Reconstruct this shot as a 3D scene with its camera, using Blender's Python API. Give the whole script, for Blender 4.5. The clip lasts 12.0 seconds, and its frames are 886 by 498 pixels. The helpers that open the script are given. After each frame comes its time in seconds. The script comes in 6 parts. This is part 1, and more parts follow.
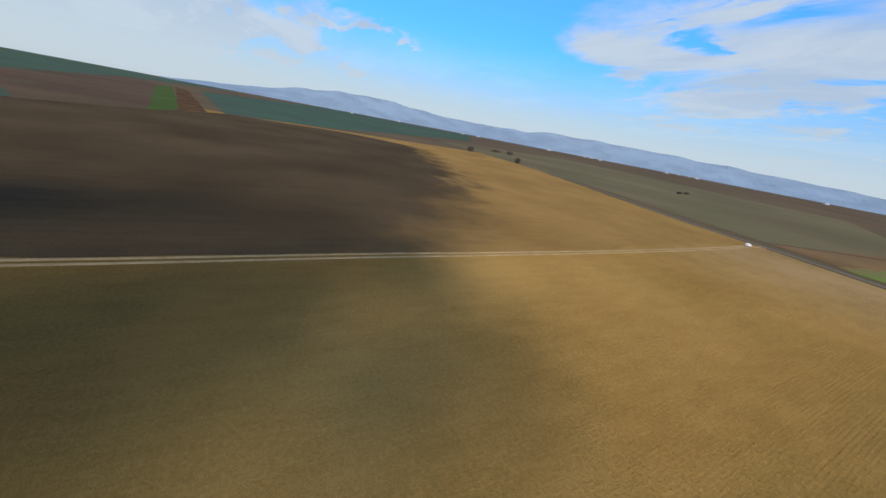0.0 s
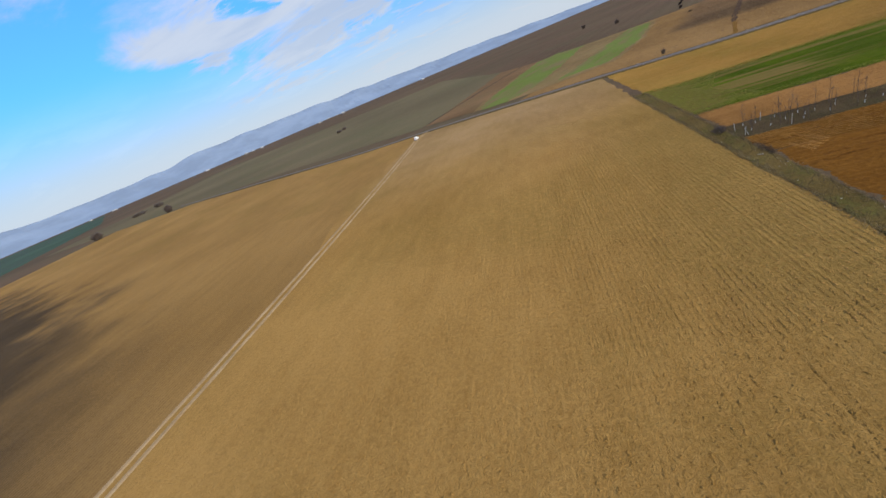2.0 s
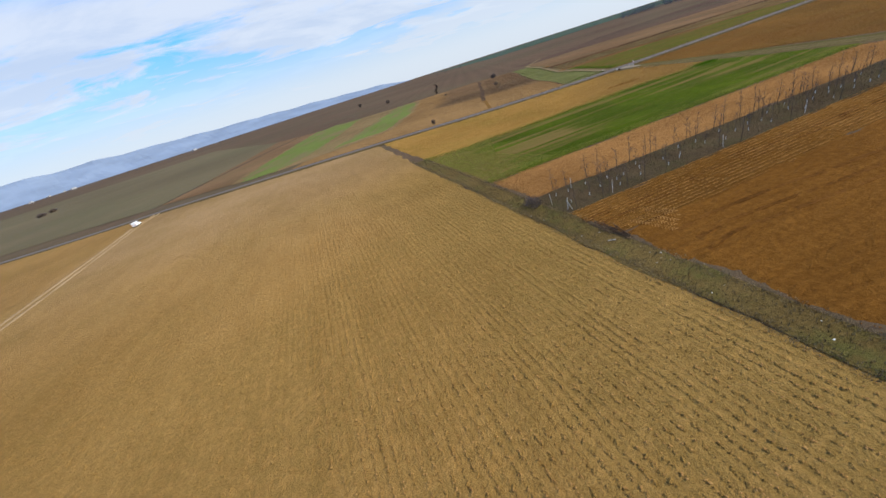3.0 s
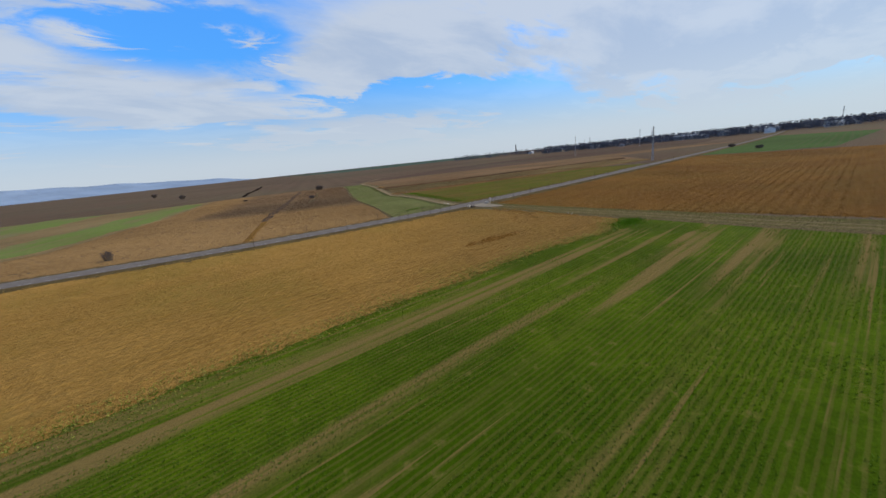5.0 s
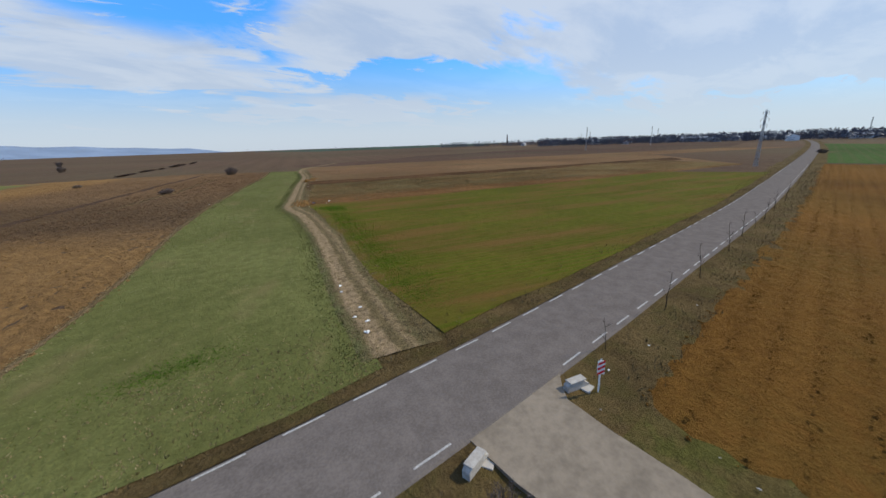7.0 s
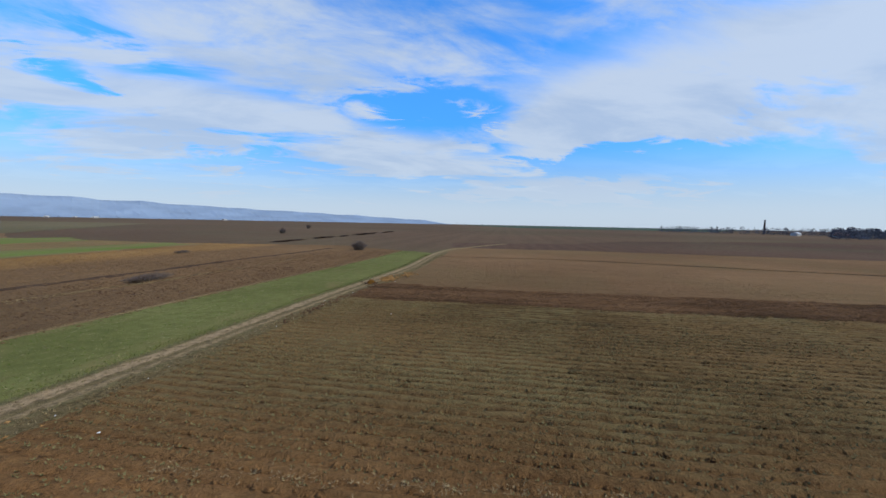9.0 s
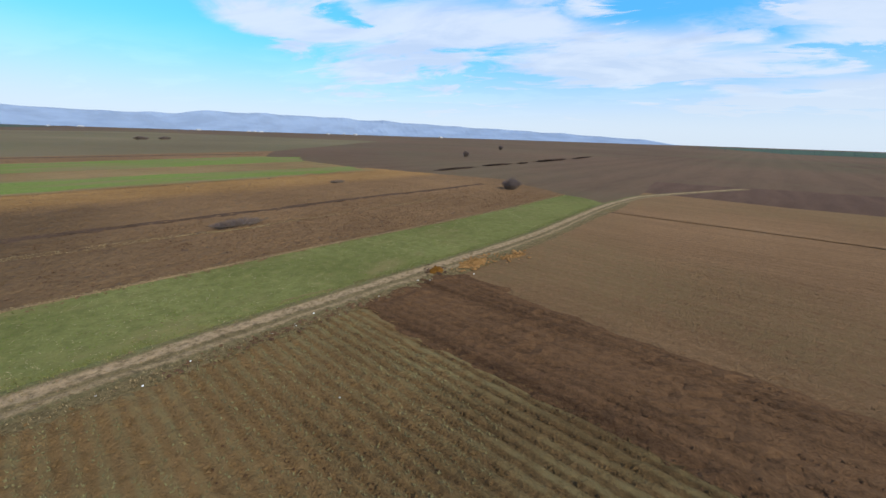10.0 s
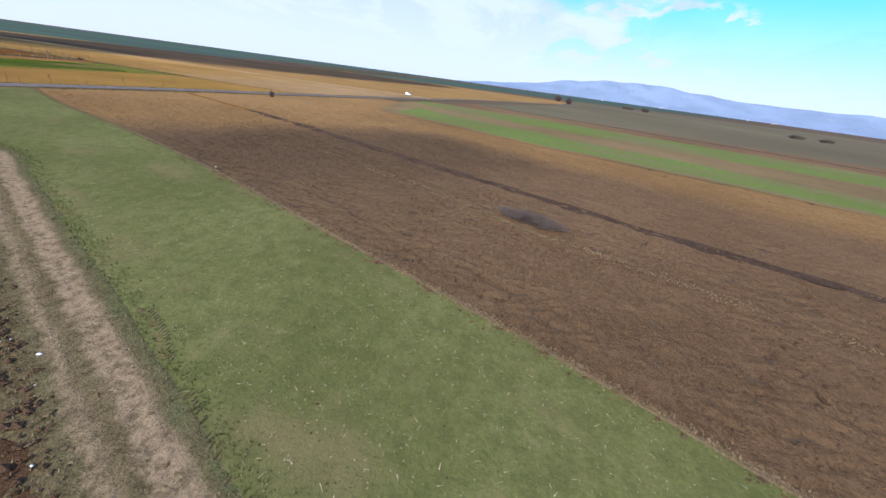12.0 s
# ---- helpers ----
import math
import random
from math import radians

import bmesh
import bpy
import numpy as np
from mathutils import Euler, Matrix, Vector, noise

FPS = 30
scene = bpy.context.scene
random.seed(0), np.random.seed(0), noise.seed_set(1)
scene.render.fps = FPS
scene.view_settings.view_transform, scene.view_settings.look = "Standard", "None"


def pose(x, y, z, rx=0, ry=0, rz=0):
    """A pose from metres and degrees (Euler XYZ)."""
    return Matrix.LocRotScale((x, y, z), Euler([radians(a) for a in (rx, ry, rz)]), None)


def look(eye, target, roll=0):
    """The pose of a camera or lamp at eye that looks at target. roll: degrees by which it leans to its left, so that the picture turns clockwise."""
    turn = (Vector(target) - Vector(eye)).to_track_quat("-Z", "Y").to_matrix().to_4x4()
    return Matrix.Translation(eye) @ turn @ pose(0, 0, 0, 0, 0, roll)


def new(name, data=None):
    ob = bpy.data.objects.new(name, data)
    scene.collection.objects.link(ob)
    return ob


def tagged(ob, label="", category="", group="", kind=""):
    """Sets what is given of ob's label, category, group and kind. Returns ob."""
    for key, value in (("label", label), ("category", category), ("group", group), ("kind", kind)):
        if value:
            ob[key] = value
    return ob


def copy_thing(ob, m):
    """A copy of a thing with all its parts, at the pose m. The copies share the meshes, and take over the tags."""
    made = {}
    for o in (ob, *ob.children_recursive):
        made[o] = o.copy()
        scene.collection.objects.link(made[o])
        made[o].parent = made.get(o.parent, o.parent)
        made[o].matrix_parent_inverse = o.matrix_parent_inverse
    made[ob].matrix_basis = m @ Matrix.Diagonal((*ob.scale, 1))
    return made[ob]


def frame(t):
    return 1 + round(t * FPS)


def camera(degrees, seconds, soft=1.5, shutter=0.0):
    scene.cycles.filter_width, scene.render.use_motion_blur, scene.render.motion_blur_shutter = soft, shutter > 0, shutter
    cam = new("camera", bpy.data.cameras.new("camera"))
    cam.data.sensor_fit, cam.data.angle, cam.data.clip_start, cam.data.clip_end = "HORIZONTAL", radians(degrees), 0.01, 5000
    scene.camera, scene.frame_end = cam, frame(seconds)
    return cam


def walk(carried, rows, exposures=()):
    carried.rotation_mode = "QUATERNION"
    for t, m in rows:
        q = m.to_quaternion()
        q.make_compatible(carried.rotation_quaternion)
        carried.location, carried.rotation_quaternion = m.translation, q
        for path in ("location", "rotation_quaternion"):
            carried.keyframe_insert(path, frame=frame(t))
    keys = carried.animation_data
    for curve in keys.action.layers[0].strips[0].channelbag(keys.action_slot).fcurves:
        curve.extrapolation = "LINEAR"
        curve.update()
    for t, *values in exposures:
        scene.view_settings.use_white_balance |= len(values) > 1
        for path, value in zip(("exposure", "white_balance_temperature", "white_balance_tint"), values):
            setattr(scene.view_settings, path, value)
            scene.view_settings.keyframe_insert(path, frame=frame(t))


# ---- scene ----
cam = camera(101.70, 12.0, soft=1.5, shutter=0.03)
ROWS = [
    (0.0, -80.30, -162.34, 24.67, 62.14, -18.66, -10.19),
    (0.5, -83.87, -156.93, 24.88, 46.04, -18.63, 1.55),
    (1.0, -89.77, -149.44, 24.21, 34.10, -20.06, 10.25),
    (1.5, -94.36, -138.55, 24.23, 21.66, -23.49, 17.44),
    (2.0, -95.43, -124.97, 22.19, 11.11, -26.73, 20.72),
    (2.5, -92.50, -110.00, 18.64, -1.47, -28.87, 20.67),
    (3.0, -89.62, -96.24, 15.05, -20.55, -26.67, 16.01),
    (3.5, -82.76, -81.62, 11.94, -36.37, -21.33, 13.13),
    (3.7, -78.59, -75.15, 10.73, -41.67, -18.42, 12.87),
    (5.3, -44.26, -43.70, 9.61, -42.04, -13.59, 4.56),
    (5.5, -40.49, -39.66, 9.93, -42.22, -13.90, 3.47),
    (6.0, -29.78, -30.10, 10.05, -43.64, -14.91, 2.29),
    (6.5, -17.60, -17.57, 9.81, -45.30, -16.72, 1.91),
    (6.7, -12.54, -12.57, 9.15, -45.19, -16.88, 1.88),
    (8.3, 19.08, 23.46, 6.11, -29.76, -6.89, 0.62),
    (8.5, 22.69, 27.03, 6.36, -25.41, -5.91, 0.48),
    (9.0, 31.85, 36.29, 8.03, -13.29, -4.06, -1.12),
    (9.5, 38.47, 46.19, 10.09, 0.93, -9.04, -2.48),
    (10.0, 42.82, 55.92, 11.30, 17.88, -17.33, -1.77),
    (10.5, 44.73, 67.08, 11.76, 39.92, -21.71, -1.81),
    (11.0, 44.99, 77.20, 12.45, 68.34, -24.53, -4.29),
    (11.5, 41.12, 84.54, 11.77, 92.63, -27.40, -6.84),
    (12.0, 34.87, 87.46, 9.86, 103.29, -25.43, -7.01),
]
walk(cam, [(t, pose(x, y, z, 90 + pitch, roll, yaw)) for t, x, y, z, yaw, pitch, roll in ROWS],
     exposures=[(0.0, -0.24, 6500, 7), (1.0, -0.18, 6500, 10), (2.0, -0.16, 6550, 12), (3.0, 0.08, 6550, 12), (3.7, 0.06, 6550, 12), (5.3, -0.32, 6500, 10), (6.0, -0.32, 6500, 10), (6.7, -0.2, 6500, 10), (8.3, -0.34, 6080, 9), (9.0, -0.24, 6100, 9), (9.5, -0.18, 6150, 9), (10.0, 0.1, 6300, 10), (11.0, 0.04, 6080, 13), (12.0, 0.33, 5900, 17)])

from mathutils.geometry import delaunay_2d_cdt

# ---- sky and sun ----
SUN_ELEVATION, SUN_AZIMUTH = radians(38), radians(-28)      # azimuth counted from +x towards +y
SUN_WAY = Vector((math.cos(SUN_ELEVATION) * math.cos(SUN_AZIMUTH), math.cos(SUN_ELEVATION) * math.sin(SUN_AZIMUTH), math.sin(SUN_ELEVATION)))

world = bpy.data.worlds.new("sky")
scene.world = world
world.use_nodes = True
nt = world.node_tree
nt.nodes.clear()


def wnode(kind, **values):
    n = nt.nodes.new(kind)
    for k, v in values.items():
        n.inputs[k].default_value = v
    return n


def wmath(op, a, b=None, clamp=False):
    n = nt.nodes.new("ShaderNodeMath")
    n.operation, n.use_clamp = op, clamp
    for i, v in enumerate((a, b)):
        if v is None:
            continue
        if isinstance(v, (int, float)):
            n.inputs[i].default_value = v
        else:
            nt.links.new(v, n.inputs[i])
    return n.outputs[0]


sky = nt.nodes.new("ShaderNodeTexSky")
sky.sky_type, sky.sun_disc = "NISHITA", False
sky.sun_elevation, sky.sun_rotation = SUN_ELEVATION, radians(90) - SUN_AZIMUTH
sky.altitude, sky.air_density, sky.dust_density, sky.ozone_density = 150, 1.0, 0.6, 2.0
coords = nt.nodes.new("ShaderNodeTexCoord")
split = nt.nodes.new("ShaderNodeSeparateXYZ")
nt.links.new(coords.outputs["Generated"], split.inputs[0])
height = wmath("MAXIMUM", split.outputs["Z"], 0.0)
flat = wmath("ADD", height, 0.14)
plane = nt.nodes.new("ShaderNodeCombineXYZ")
nt.links.new(wmath("DIVIDE", split.outputs["X"], flat), plane.inputs[0])
nt.links.new(wmath("DIVIDE", split.outputs["Y"], flat), plane.inputs[1])
turned = nt.nodes.new("ShaderNodeMapping")
turned.inputs["Rotation"].default_value = (0, 0, radians(35))
turned.inputs["Scale"].default_value = (0.55, 1.0, 1.0)
turned.inputs["Location"].default_value = (3.1, 1.7, 0)
nt.links.new(plane.outputs[0], turned.inputs["Vector"])
big = wnode("ShaderNodeTexNoise", Scale=0.75, Detail=9.0, Roughness=0.58, Distortion=0.35)
wisp = wnode("ShaderNodeTexNoise", Scale=2.6, Detail=8.0, Roughness=0.62, Distortion=0.6)
nt.links.new(turned.outputs[0], big.inputs["Vector"])
nt.links.new(turned.outputs[0], wisp.inputs["Vector"])
puffs = wmath("ADD", wmath("MULTIPLY", big.outputs["Fac"], 0.62), wmath("MULTIPLY", wisp.outputs["Fac"], 0.38))
bearing = wmath("MULTIPLY", wmath("ARCTAN2", split.outputs["Y"], split.outputs["X"]), 180 / math.pi)
# banks of cloud (+) and clear gaps (-): bearing, elevation, half width, half height, amount
bearing = wmath("ADD", bearing, wmath("MULTIPLY", wmath("SUBTRACT", wisp.outputs["Fac"], 0.5), 34))
lift = wmath("ADD", split.outputs["Z"], wmath("MULTIPLY", wmath("SUBTRACT", big.outputs["Fac"], 0.5), 0.2))
lift = wmath("ADD", lift, wmath("MULTIPLY", wmath("SUBTRACT", wisp.outputs["Fac"], 0.5), 0.16))
for b0, e0, wb, we, amount in ((150, 9, 17, 7, -0.2), (157, 15, 13, 4, -0.16), (79, 17.2, 12, 3.2, -0.2), (50, 9.6, 15, 2.2, -0.2), (69, 13.5, 6, 2.6, -0.12), (125, 15.8, 4, 1.6, -0.16), (178, 13, 8, 4, -0.12), (112, 18, 8, 2, -0.1),
                               (129, 13, 9, 2.6, 0.17), (107, 12, 20, 4.6, 0.17), (164, 9.8, 7, 1.3, 0.2), (-171, 6, 17, 7, 0.22), (-138, 5, 27, 8, 0.2), (40, 17, 26, 7, 0.17), (8, 9, 24, 9, 0.17), (82, 8.5, 14, 2.8, 0.13), (55, 5, 26, 2.4, 0.12), (86, 16.4, 4, 1.2, 0.17), (74, 17.8, 3.5, 0.8, 0.15), (66, 15.6, 3, 0.9, 0.14)):
    apart = wmath("WRAP", wmath("SUBTRACT", bearing, b0), 180)
    apart.node.inputs[2].default_value = -180
    across = wmath("DIVIDE", apart, wb)
    up = wmath("DIVIDE", wmath("SUBTRACT", lift, math.sin(radians(e0))), math.sin(radians(we)))
    near = wmath("SUBTRACT", 1.15, wmath("SQRT", wmath("ADD", wmath("MULTIPLY", across, across), wmath("MULTIPLY", up, up))), True)
    puffs = wmath("ADD", puffs, wmath("MULTIPLY", near, amount))
cover = nt.nodes.new("ShaderNodeMapRange")
cover.interpolation_type = "SMOOTHSTEP"
cover.inputs["From Min"].default_value, cover.inputs["From Max"].default_value = 0.42, 0.585
nt.links.new(puffs, cover.inputs["Value"])
low = nt.nodes.new("ShaderNodeMapRange")
low.interpolation_type = "SMOOTHSTEP"
low.inputs["From Min"].default_value, low.inputs["From Max"].default_value = 0.23, 0.02
nt.links.new(split.outputs["Z"], low.inputs["Value"])
cloudiness = wmath("MAXIMUM", wmath("MULTIPLY", cover.outputs[0], 0.9), wmath("MULTIPLY", low.outputs[0], 0.9))
blue = nt.nodes.new("ShaderNodeVectorMath")
blue.operation = "SCALE"
steady = nt.nodes.new("ShaderNodeMapRange")
steady.inputs["From Min"].default_value, steady.inputs["From Max"].default_value = 0.06, 0.36
steady.inputs["To Min"].default_value, steady.inputs["To Max"].default_value = 0.8, 1.45
nt.links.new(split.outputs["Z"], steady.inputs["Value"])
nt.links.new(steady.outputs[0], blue.inputs["Scale"])
deep = nt.nodes.new("ShaderNodeVectorMath")
deep.operation = "MULTIPLY"
deep.inputs[1].default_value = (0.053, 0.14, 0.225)
nt.links.new(sky.outputs[0], deep.inputs[0])
nt.links.new(deep.outputs[0], blue.inputs[0])
mixed = nt.nodes.new("ShaderNodeMix")
mixed.data_type = "RGBA"
nt.links.new(cloudiness, mixed.inputs["Factor"])
nt.links.new(blue.outputs[0], mixed.inputs["A"])
body = nt.nodes.new("ShaderNodeMix")
body.data_type = "RGBA"
folds = wnode("ShaderNodeTexNoise", Scale=1.7, Detail=7.0, Roughness=0.6, Distortion=0.4)
nt.links.new(turned.outputs[0], folds.inputs["Vector"])
thick = nt.nodes.new("ShaderNodeMapRange")
thick.interpolation_type = "SMOOTHSTEP"
thick.inputs["From Min"].default_value, thick.inputs["From Max"].default_value = 0.36, 0.60
nt.links.new(folds.outputs["Fac"], thick.inputs["Value"])
nt.links.new(wmath("MAXIMUM", thick.outputs[0], low.outputs[0]), body.inputs["Factor"])
body.inputs["A"].default_value, body.inputs["B"].default_value = (0.55, 0.65, 0.80, 1), (0.71, 0.78, 0.87, 1)
nt.links.new(body.outputs["Result"], mixed.inputs["B"])
background = nt.nodes.new("ShaderNodeBackground")
nt.links.new(mixed.outputs["Result"], background.inputs["Color"])
background.inputs["Strength"].default_value = 1.0
out = nt.nodes.new("ShaderNodeOutputWorld")
nt.links.new(background.outputs[0], out.inputs["Surface"])

lamp = bpy.data.lights.new("sun", "SUN")
lamp.energy, lamp.angle, lamp.color = 4.8, radians(0.6), (1.0, 0.905, 0.71)
sun = new("sun", lamp)
sun.matrix_world = look((0, 0, 400), Vector((0, 0, 400)) - SUN_WAY)

# ---- materials ----


class Nodes:
    """Short hand for a node material."""

    def __init__(self, name, roughness=0.95):
        self.material = bpy.data.materials.new(name)
        self.material.use_nodes = True
        self.tree = self.material.node_tree
        self.bsdf = self.tree.nodes["Principled BSDF"]
        self.bsdf.inputs["Roughness"].default_value = roughness
        self.bsdf.inputs["Specular IOR Level"].default_value = 0.15 if roughness < 0.9 else 0.02
        self.place = self.add("ShaderNodeTexCoord").outputs["Object"]

    def add(self, kind):
        return self.tree.nodes.new(kind)

    def put(self, value, socket):
        if isinstance(value, bpy.types.NodeSocket):
            self.tree.links.new(value, socket)
        else:
            socket.default_value = value

    def turned(self, degrees, scale=(1, 1, 1)):
        n = self.add("ShaderNodeMapping")
        n.inputs["Rotation"].default_value = (0, 0, -radians(degrees))
        self.put(self.place, n.inputs["Vector"])
        m = self.add("ShaderNodeVectorMath")
        m.operation = "MULTIPLY"
        self.put(n.outputs[0], m.inputs[0])
        m.inputs[1].default_value = scale
        return m.outputs[0]

    def noise(self, scale, detail=4.0, rough=0.55, place=None, distort=0.0):
        n = self.add("ShaderNodeTexNoise")
        n.inputs["Scale"].default_value, n.inputs["Detail"].default_value = scale, detail
        n.inputs["Roughness"].default_value, n.inputs["Distortion"].default_value = rough, distort
        self.put(place or self.place, n.inputs["Vector"])
        return n.outputs["Fac"]

    def step(self, value, a, b, lo=0.0, hi=1.0):
        n = self.add("ShaderNodeMapRange")
        n.interpolation_type = "SMOOTHSTEP"
        for k, v in (("From Min", a), ("From Max", b), ("To Min", lo), ("To Max", hi)):
            n.inputs[k].default_value = v
        self.put(value, n.inputs["Value"])
        return n.outputs[0]

    def math(self, op, a, b):
        n = self.add("ShaderNodeMath")
        n.operation = op
        self.put(a, n.inputs[0]), self.put(b, n.inputs[1])
        return n.outputs[0]

    def mix(self, fac, a, b):
        n = self.add("ShaderNodeMix")
        n.data_type = "RGBA"
        self.put(fac, n.inputs["Factor"])
        for v, k in ((a, "A"), (b, "B")):
            self.put((*v, 1) if isinstance(v, tuple) else v, n.inputs[k])
        return n.outputs["Result"]

    def rows(self, degrees, spacing, wander=1.2):
        n = self.add("ShaderNodeTexWave")
        n.bands_direction = "Y"
        n.inputs["Scale"].default_value = 0.31416 / spacing
        n.inputs["Distortion"].default_value, n.inputs["Detail"].default_value = wander, 2.0
        n.inputs["Detail Scale"].default_value = 1.5
        self.put(self.turned(degrees), n.inputs["Vector"])
        return n.outputs["Fac"]

    def bump(self, value, strength, distance=0.1):
        n = self.add("ShaderNodeBump")
        n.inputs["Strength"].default_value, n.inputs["Distance"].default_value = strength, distance
        self.put(value, n.inputs["Height"])
        self.tree.links.new(n.outputs[0], self.bsdf.inputs["Normal"])

    def done(self, colour):
        self.put((*colour, 1) if isinstance(colour, tuple) else colour, self.bsdf.inputs["Base Color"])
        return self.material


def soil(name, dark, light, degrees=None, spacing=0.7, tint=None, tint_amount=0.4, patch=0.035, row_depth=0.35, wander=1.2, streak=6.0, grain=1.0, toned=None, crest=0.0, bands=0.14):
    """Tilled earth: broad patches, streaks along the tillage, clods, and drill rows. tint: weeds or stubble in patches.
    toned: stages (dark, light, lines) of other soil tone, some with cloud shade or haze put in, one over the other;
    each line (turn, a, b, play) bounds its stage softly.
    crest: how far weeds keep to the tops of the ridges, which the mesh carries as the attribute crest."""
    m = Nodes(name)
    broad = m.noise(patch, 4, 0.5)
    middle = m.noise(0.45, 5, 0.6, m.turned(degrees or 0, (1.0 / streak, 1.0, 1.0)))
    lumps = m.noise(2.4, 4, 0.6)
    fine = m.noise(8.0, 5, 0.72)
    tone = m.math("ADD", m.math("MULTIPLY", broad, 0.32), m.math("ADD", m.math("MULTIPLY", middle, bands), m.math("ADD", m.math("MULTIPLY", fine, 0.28 * grain), m.math("MULTIPLY", lumps, 0.22 * grain))))
    relief = m.math("ADD", m.math("MULTIPLY", lumps, 0.8), fine)
    if degrees is not None:
        lines = m.rows(degrees, spacing, wander)
        tone = m.math("ADD", tone, m.math("MULTIPLY", m.math("SUBTRACT", lines, 0.5), row_depth * 0.16))
        relief = m.math("ADD", m.math("MULTIPLY", lines, row_depth), relief)
    half = 0.16 + 0.5 * bands + 0.25 * grain
    shade = m.step(tone, half - 0.13, half + 0.13)
    colour = m.mix(shade, dark, light)
    for deep, pale, lines in toned or ():
        zone = None
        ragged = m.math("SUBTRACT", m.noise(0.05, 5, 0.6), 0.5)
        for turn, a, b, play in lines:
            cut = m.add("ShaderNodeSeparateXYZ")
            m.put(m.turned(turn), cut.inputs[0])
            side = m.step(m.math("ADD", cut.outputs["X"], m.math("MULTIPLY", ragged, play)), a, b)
            zone = side if zone is None else m.math("MULTIPLY", zone, side)
        colour = m.mix(zone, colour, m.mix(shade, deep, pale))
        clean = m.math("SUBTRACT", 1.0, m.math("MULTIPLY", zone, 0.8))
    if tint:
        weeds = m.math("MULTIPLY", m.step(m.noise(patch * 1.7, 5, 0.6, distort=0.4), 0.42, 0.66), m.step(m.noise(1.3, 4, 0.65), 0.3, 0.6))
        weeds = m.math("MULTIPLY", weeds, tint_amount)
        if crest:
            top = m.add("ShaderNodeAttribute")
            top.attribute_name = "crest"
            weeds = m.math("MULTIPLY", m.math("MULTIPLY", m.math("ADD", weeds, 0.25), clean), m.step(m.math("ADD", top.outputs["Fac"], m.math("MULTIPLY", m.math("SUBTRACT", fine, 0.5), 0.5)), 0.3, 0.75, 1 - crest, 1.0))
        colour = m.mix(weeds, colour, tint)
    m.bump(relief, 0.9, 0.13)
    return m.done(colour)


def crop(name, green, bare, degrees, spacing=0.45, bare_low=0.52, bare_high=0.7, patch=0.05, row_mix=0.5, light=None, stretch=0.16, stand=()):
    """Young crop in drill rows with bare soil showing in patches and between the rows.
    stand: ovals (x, y, half length, half width, amount) where the stand is thinner (+) or thicker (-)."""
    m = Nodes(name)
    along = m.turned(degrees, (stretch, 1.0, 1.0))
    thin = m.noise(patch * 4, 5, 0.6, along)
    if stand:
        spot = m.add("ShaderNodeSeparateXYZ")
        m.put(m.turned(degrees), spot.inputs[0])
        a = radians(degrees)
        for x, y, w, h, amount in stand:
            u = m.math("DIVIDE", m.math("SUBTRACT", spot.outputs["X"], x * math.cos(a) + y * math.sin(a)), w)
            v = m.math("DIVIDE", m.math("SUBTRACT", spot.outputs["Y"], y * math.cos(a) - x * math.sin(a)), h)
            out = m.math("SQRT", m.math("ADD", m.math("MULTIPLY", u, u), m.math("MULTIPLY", v, v)), 0.0)
            thin = m.math("ADD", thin, m.step(out, 1.25, 0.55, 0.0, amount))
    gaps = m.step(thin, bare_low, bare_high)
    lines = m.rows(degrees, spacing, 0.9)
    fine = m.noise(6.0, 5, 0.7)
    if stand:
        drilled = m.noise(2.3, 3, 0.55, m.turned(degrees, (0.02, 1.0, 1.0)))
        gaps = m.math("MULTIPLY", gaps, m.step(m.math("ADD", drilled, m.math("MULTIPLY", m.math("SUBTRACT", fine, 0.5), 0.25)), 0.36, 0.5, 0.25, 1.0))
        gaps = m.math("MAXIMUM", gaps, m.math("MULTIPLY", m.step(drilled, 0.57, 0.66), m.step(thin, bare_low - 0.2, bare_low, 0.25, 0.85)))
    broad = m.noise(patch, 3, 0.5)
    leaf = m.mix(m.step(broad, 0.35, 0.65), green, light or tuple(c * 1.35 for c in green))
    leaf = m.mix(m.step(fine, 0.3, 0.75, 0.0, 0.55), leaf, tuple(c * 0.55 for c in green))
    clump = m.noise(1.1, 4, 0.65)
    leaf = m.mix(m.step(clump, 0.42, 0.66, 0.0, 0.5), leaf, tuple(c * 0.62 for c in green))
    leaf = m.mix(m.step(clump, 0.42, 0.28, 0.0, 0.4), leaf, bare)
    between = m.math("MULTIPLY", m.step(lines, 0.55, 0.1), row_mix)
    colour = m.mix(m.math("MAXIMUM", gaps, between), leaf, m.mix(fine, tuple(c * 0.6 for c in bare), bare))
    m.bump(m.math("ADD", m.math("MULTIPLY", lines, 0.6 * row_mix), fine), 0.6, 0.1)
    return m.done(colour)


def plain(name, colour, roughness=0.8, grain=8.0, vary=0.35, metal=0.0, relief=0.2):
    m = Nodes(name, roughness)
    m.bsdf.inputs["Metallic"].default_value = metal
    blend = m.math("ADD", m.math("MULTIPLY", m.noise(grain, 4, 0.6), 0.6), m.math("MULTIPLY", m.noise(grain * 0.12, 3, 0.5), 0.4))
    m.bump(blend, relief, 0.02)
    return m.done(m.mix(m.step(blend, 0.3, 0.7), tuple(c * (1 - vary) for c in colour), tuple(min(1, c * (1 + vary)) for c in colour)))


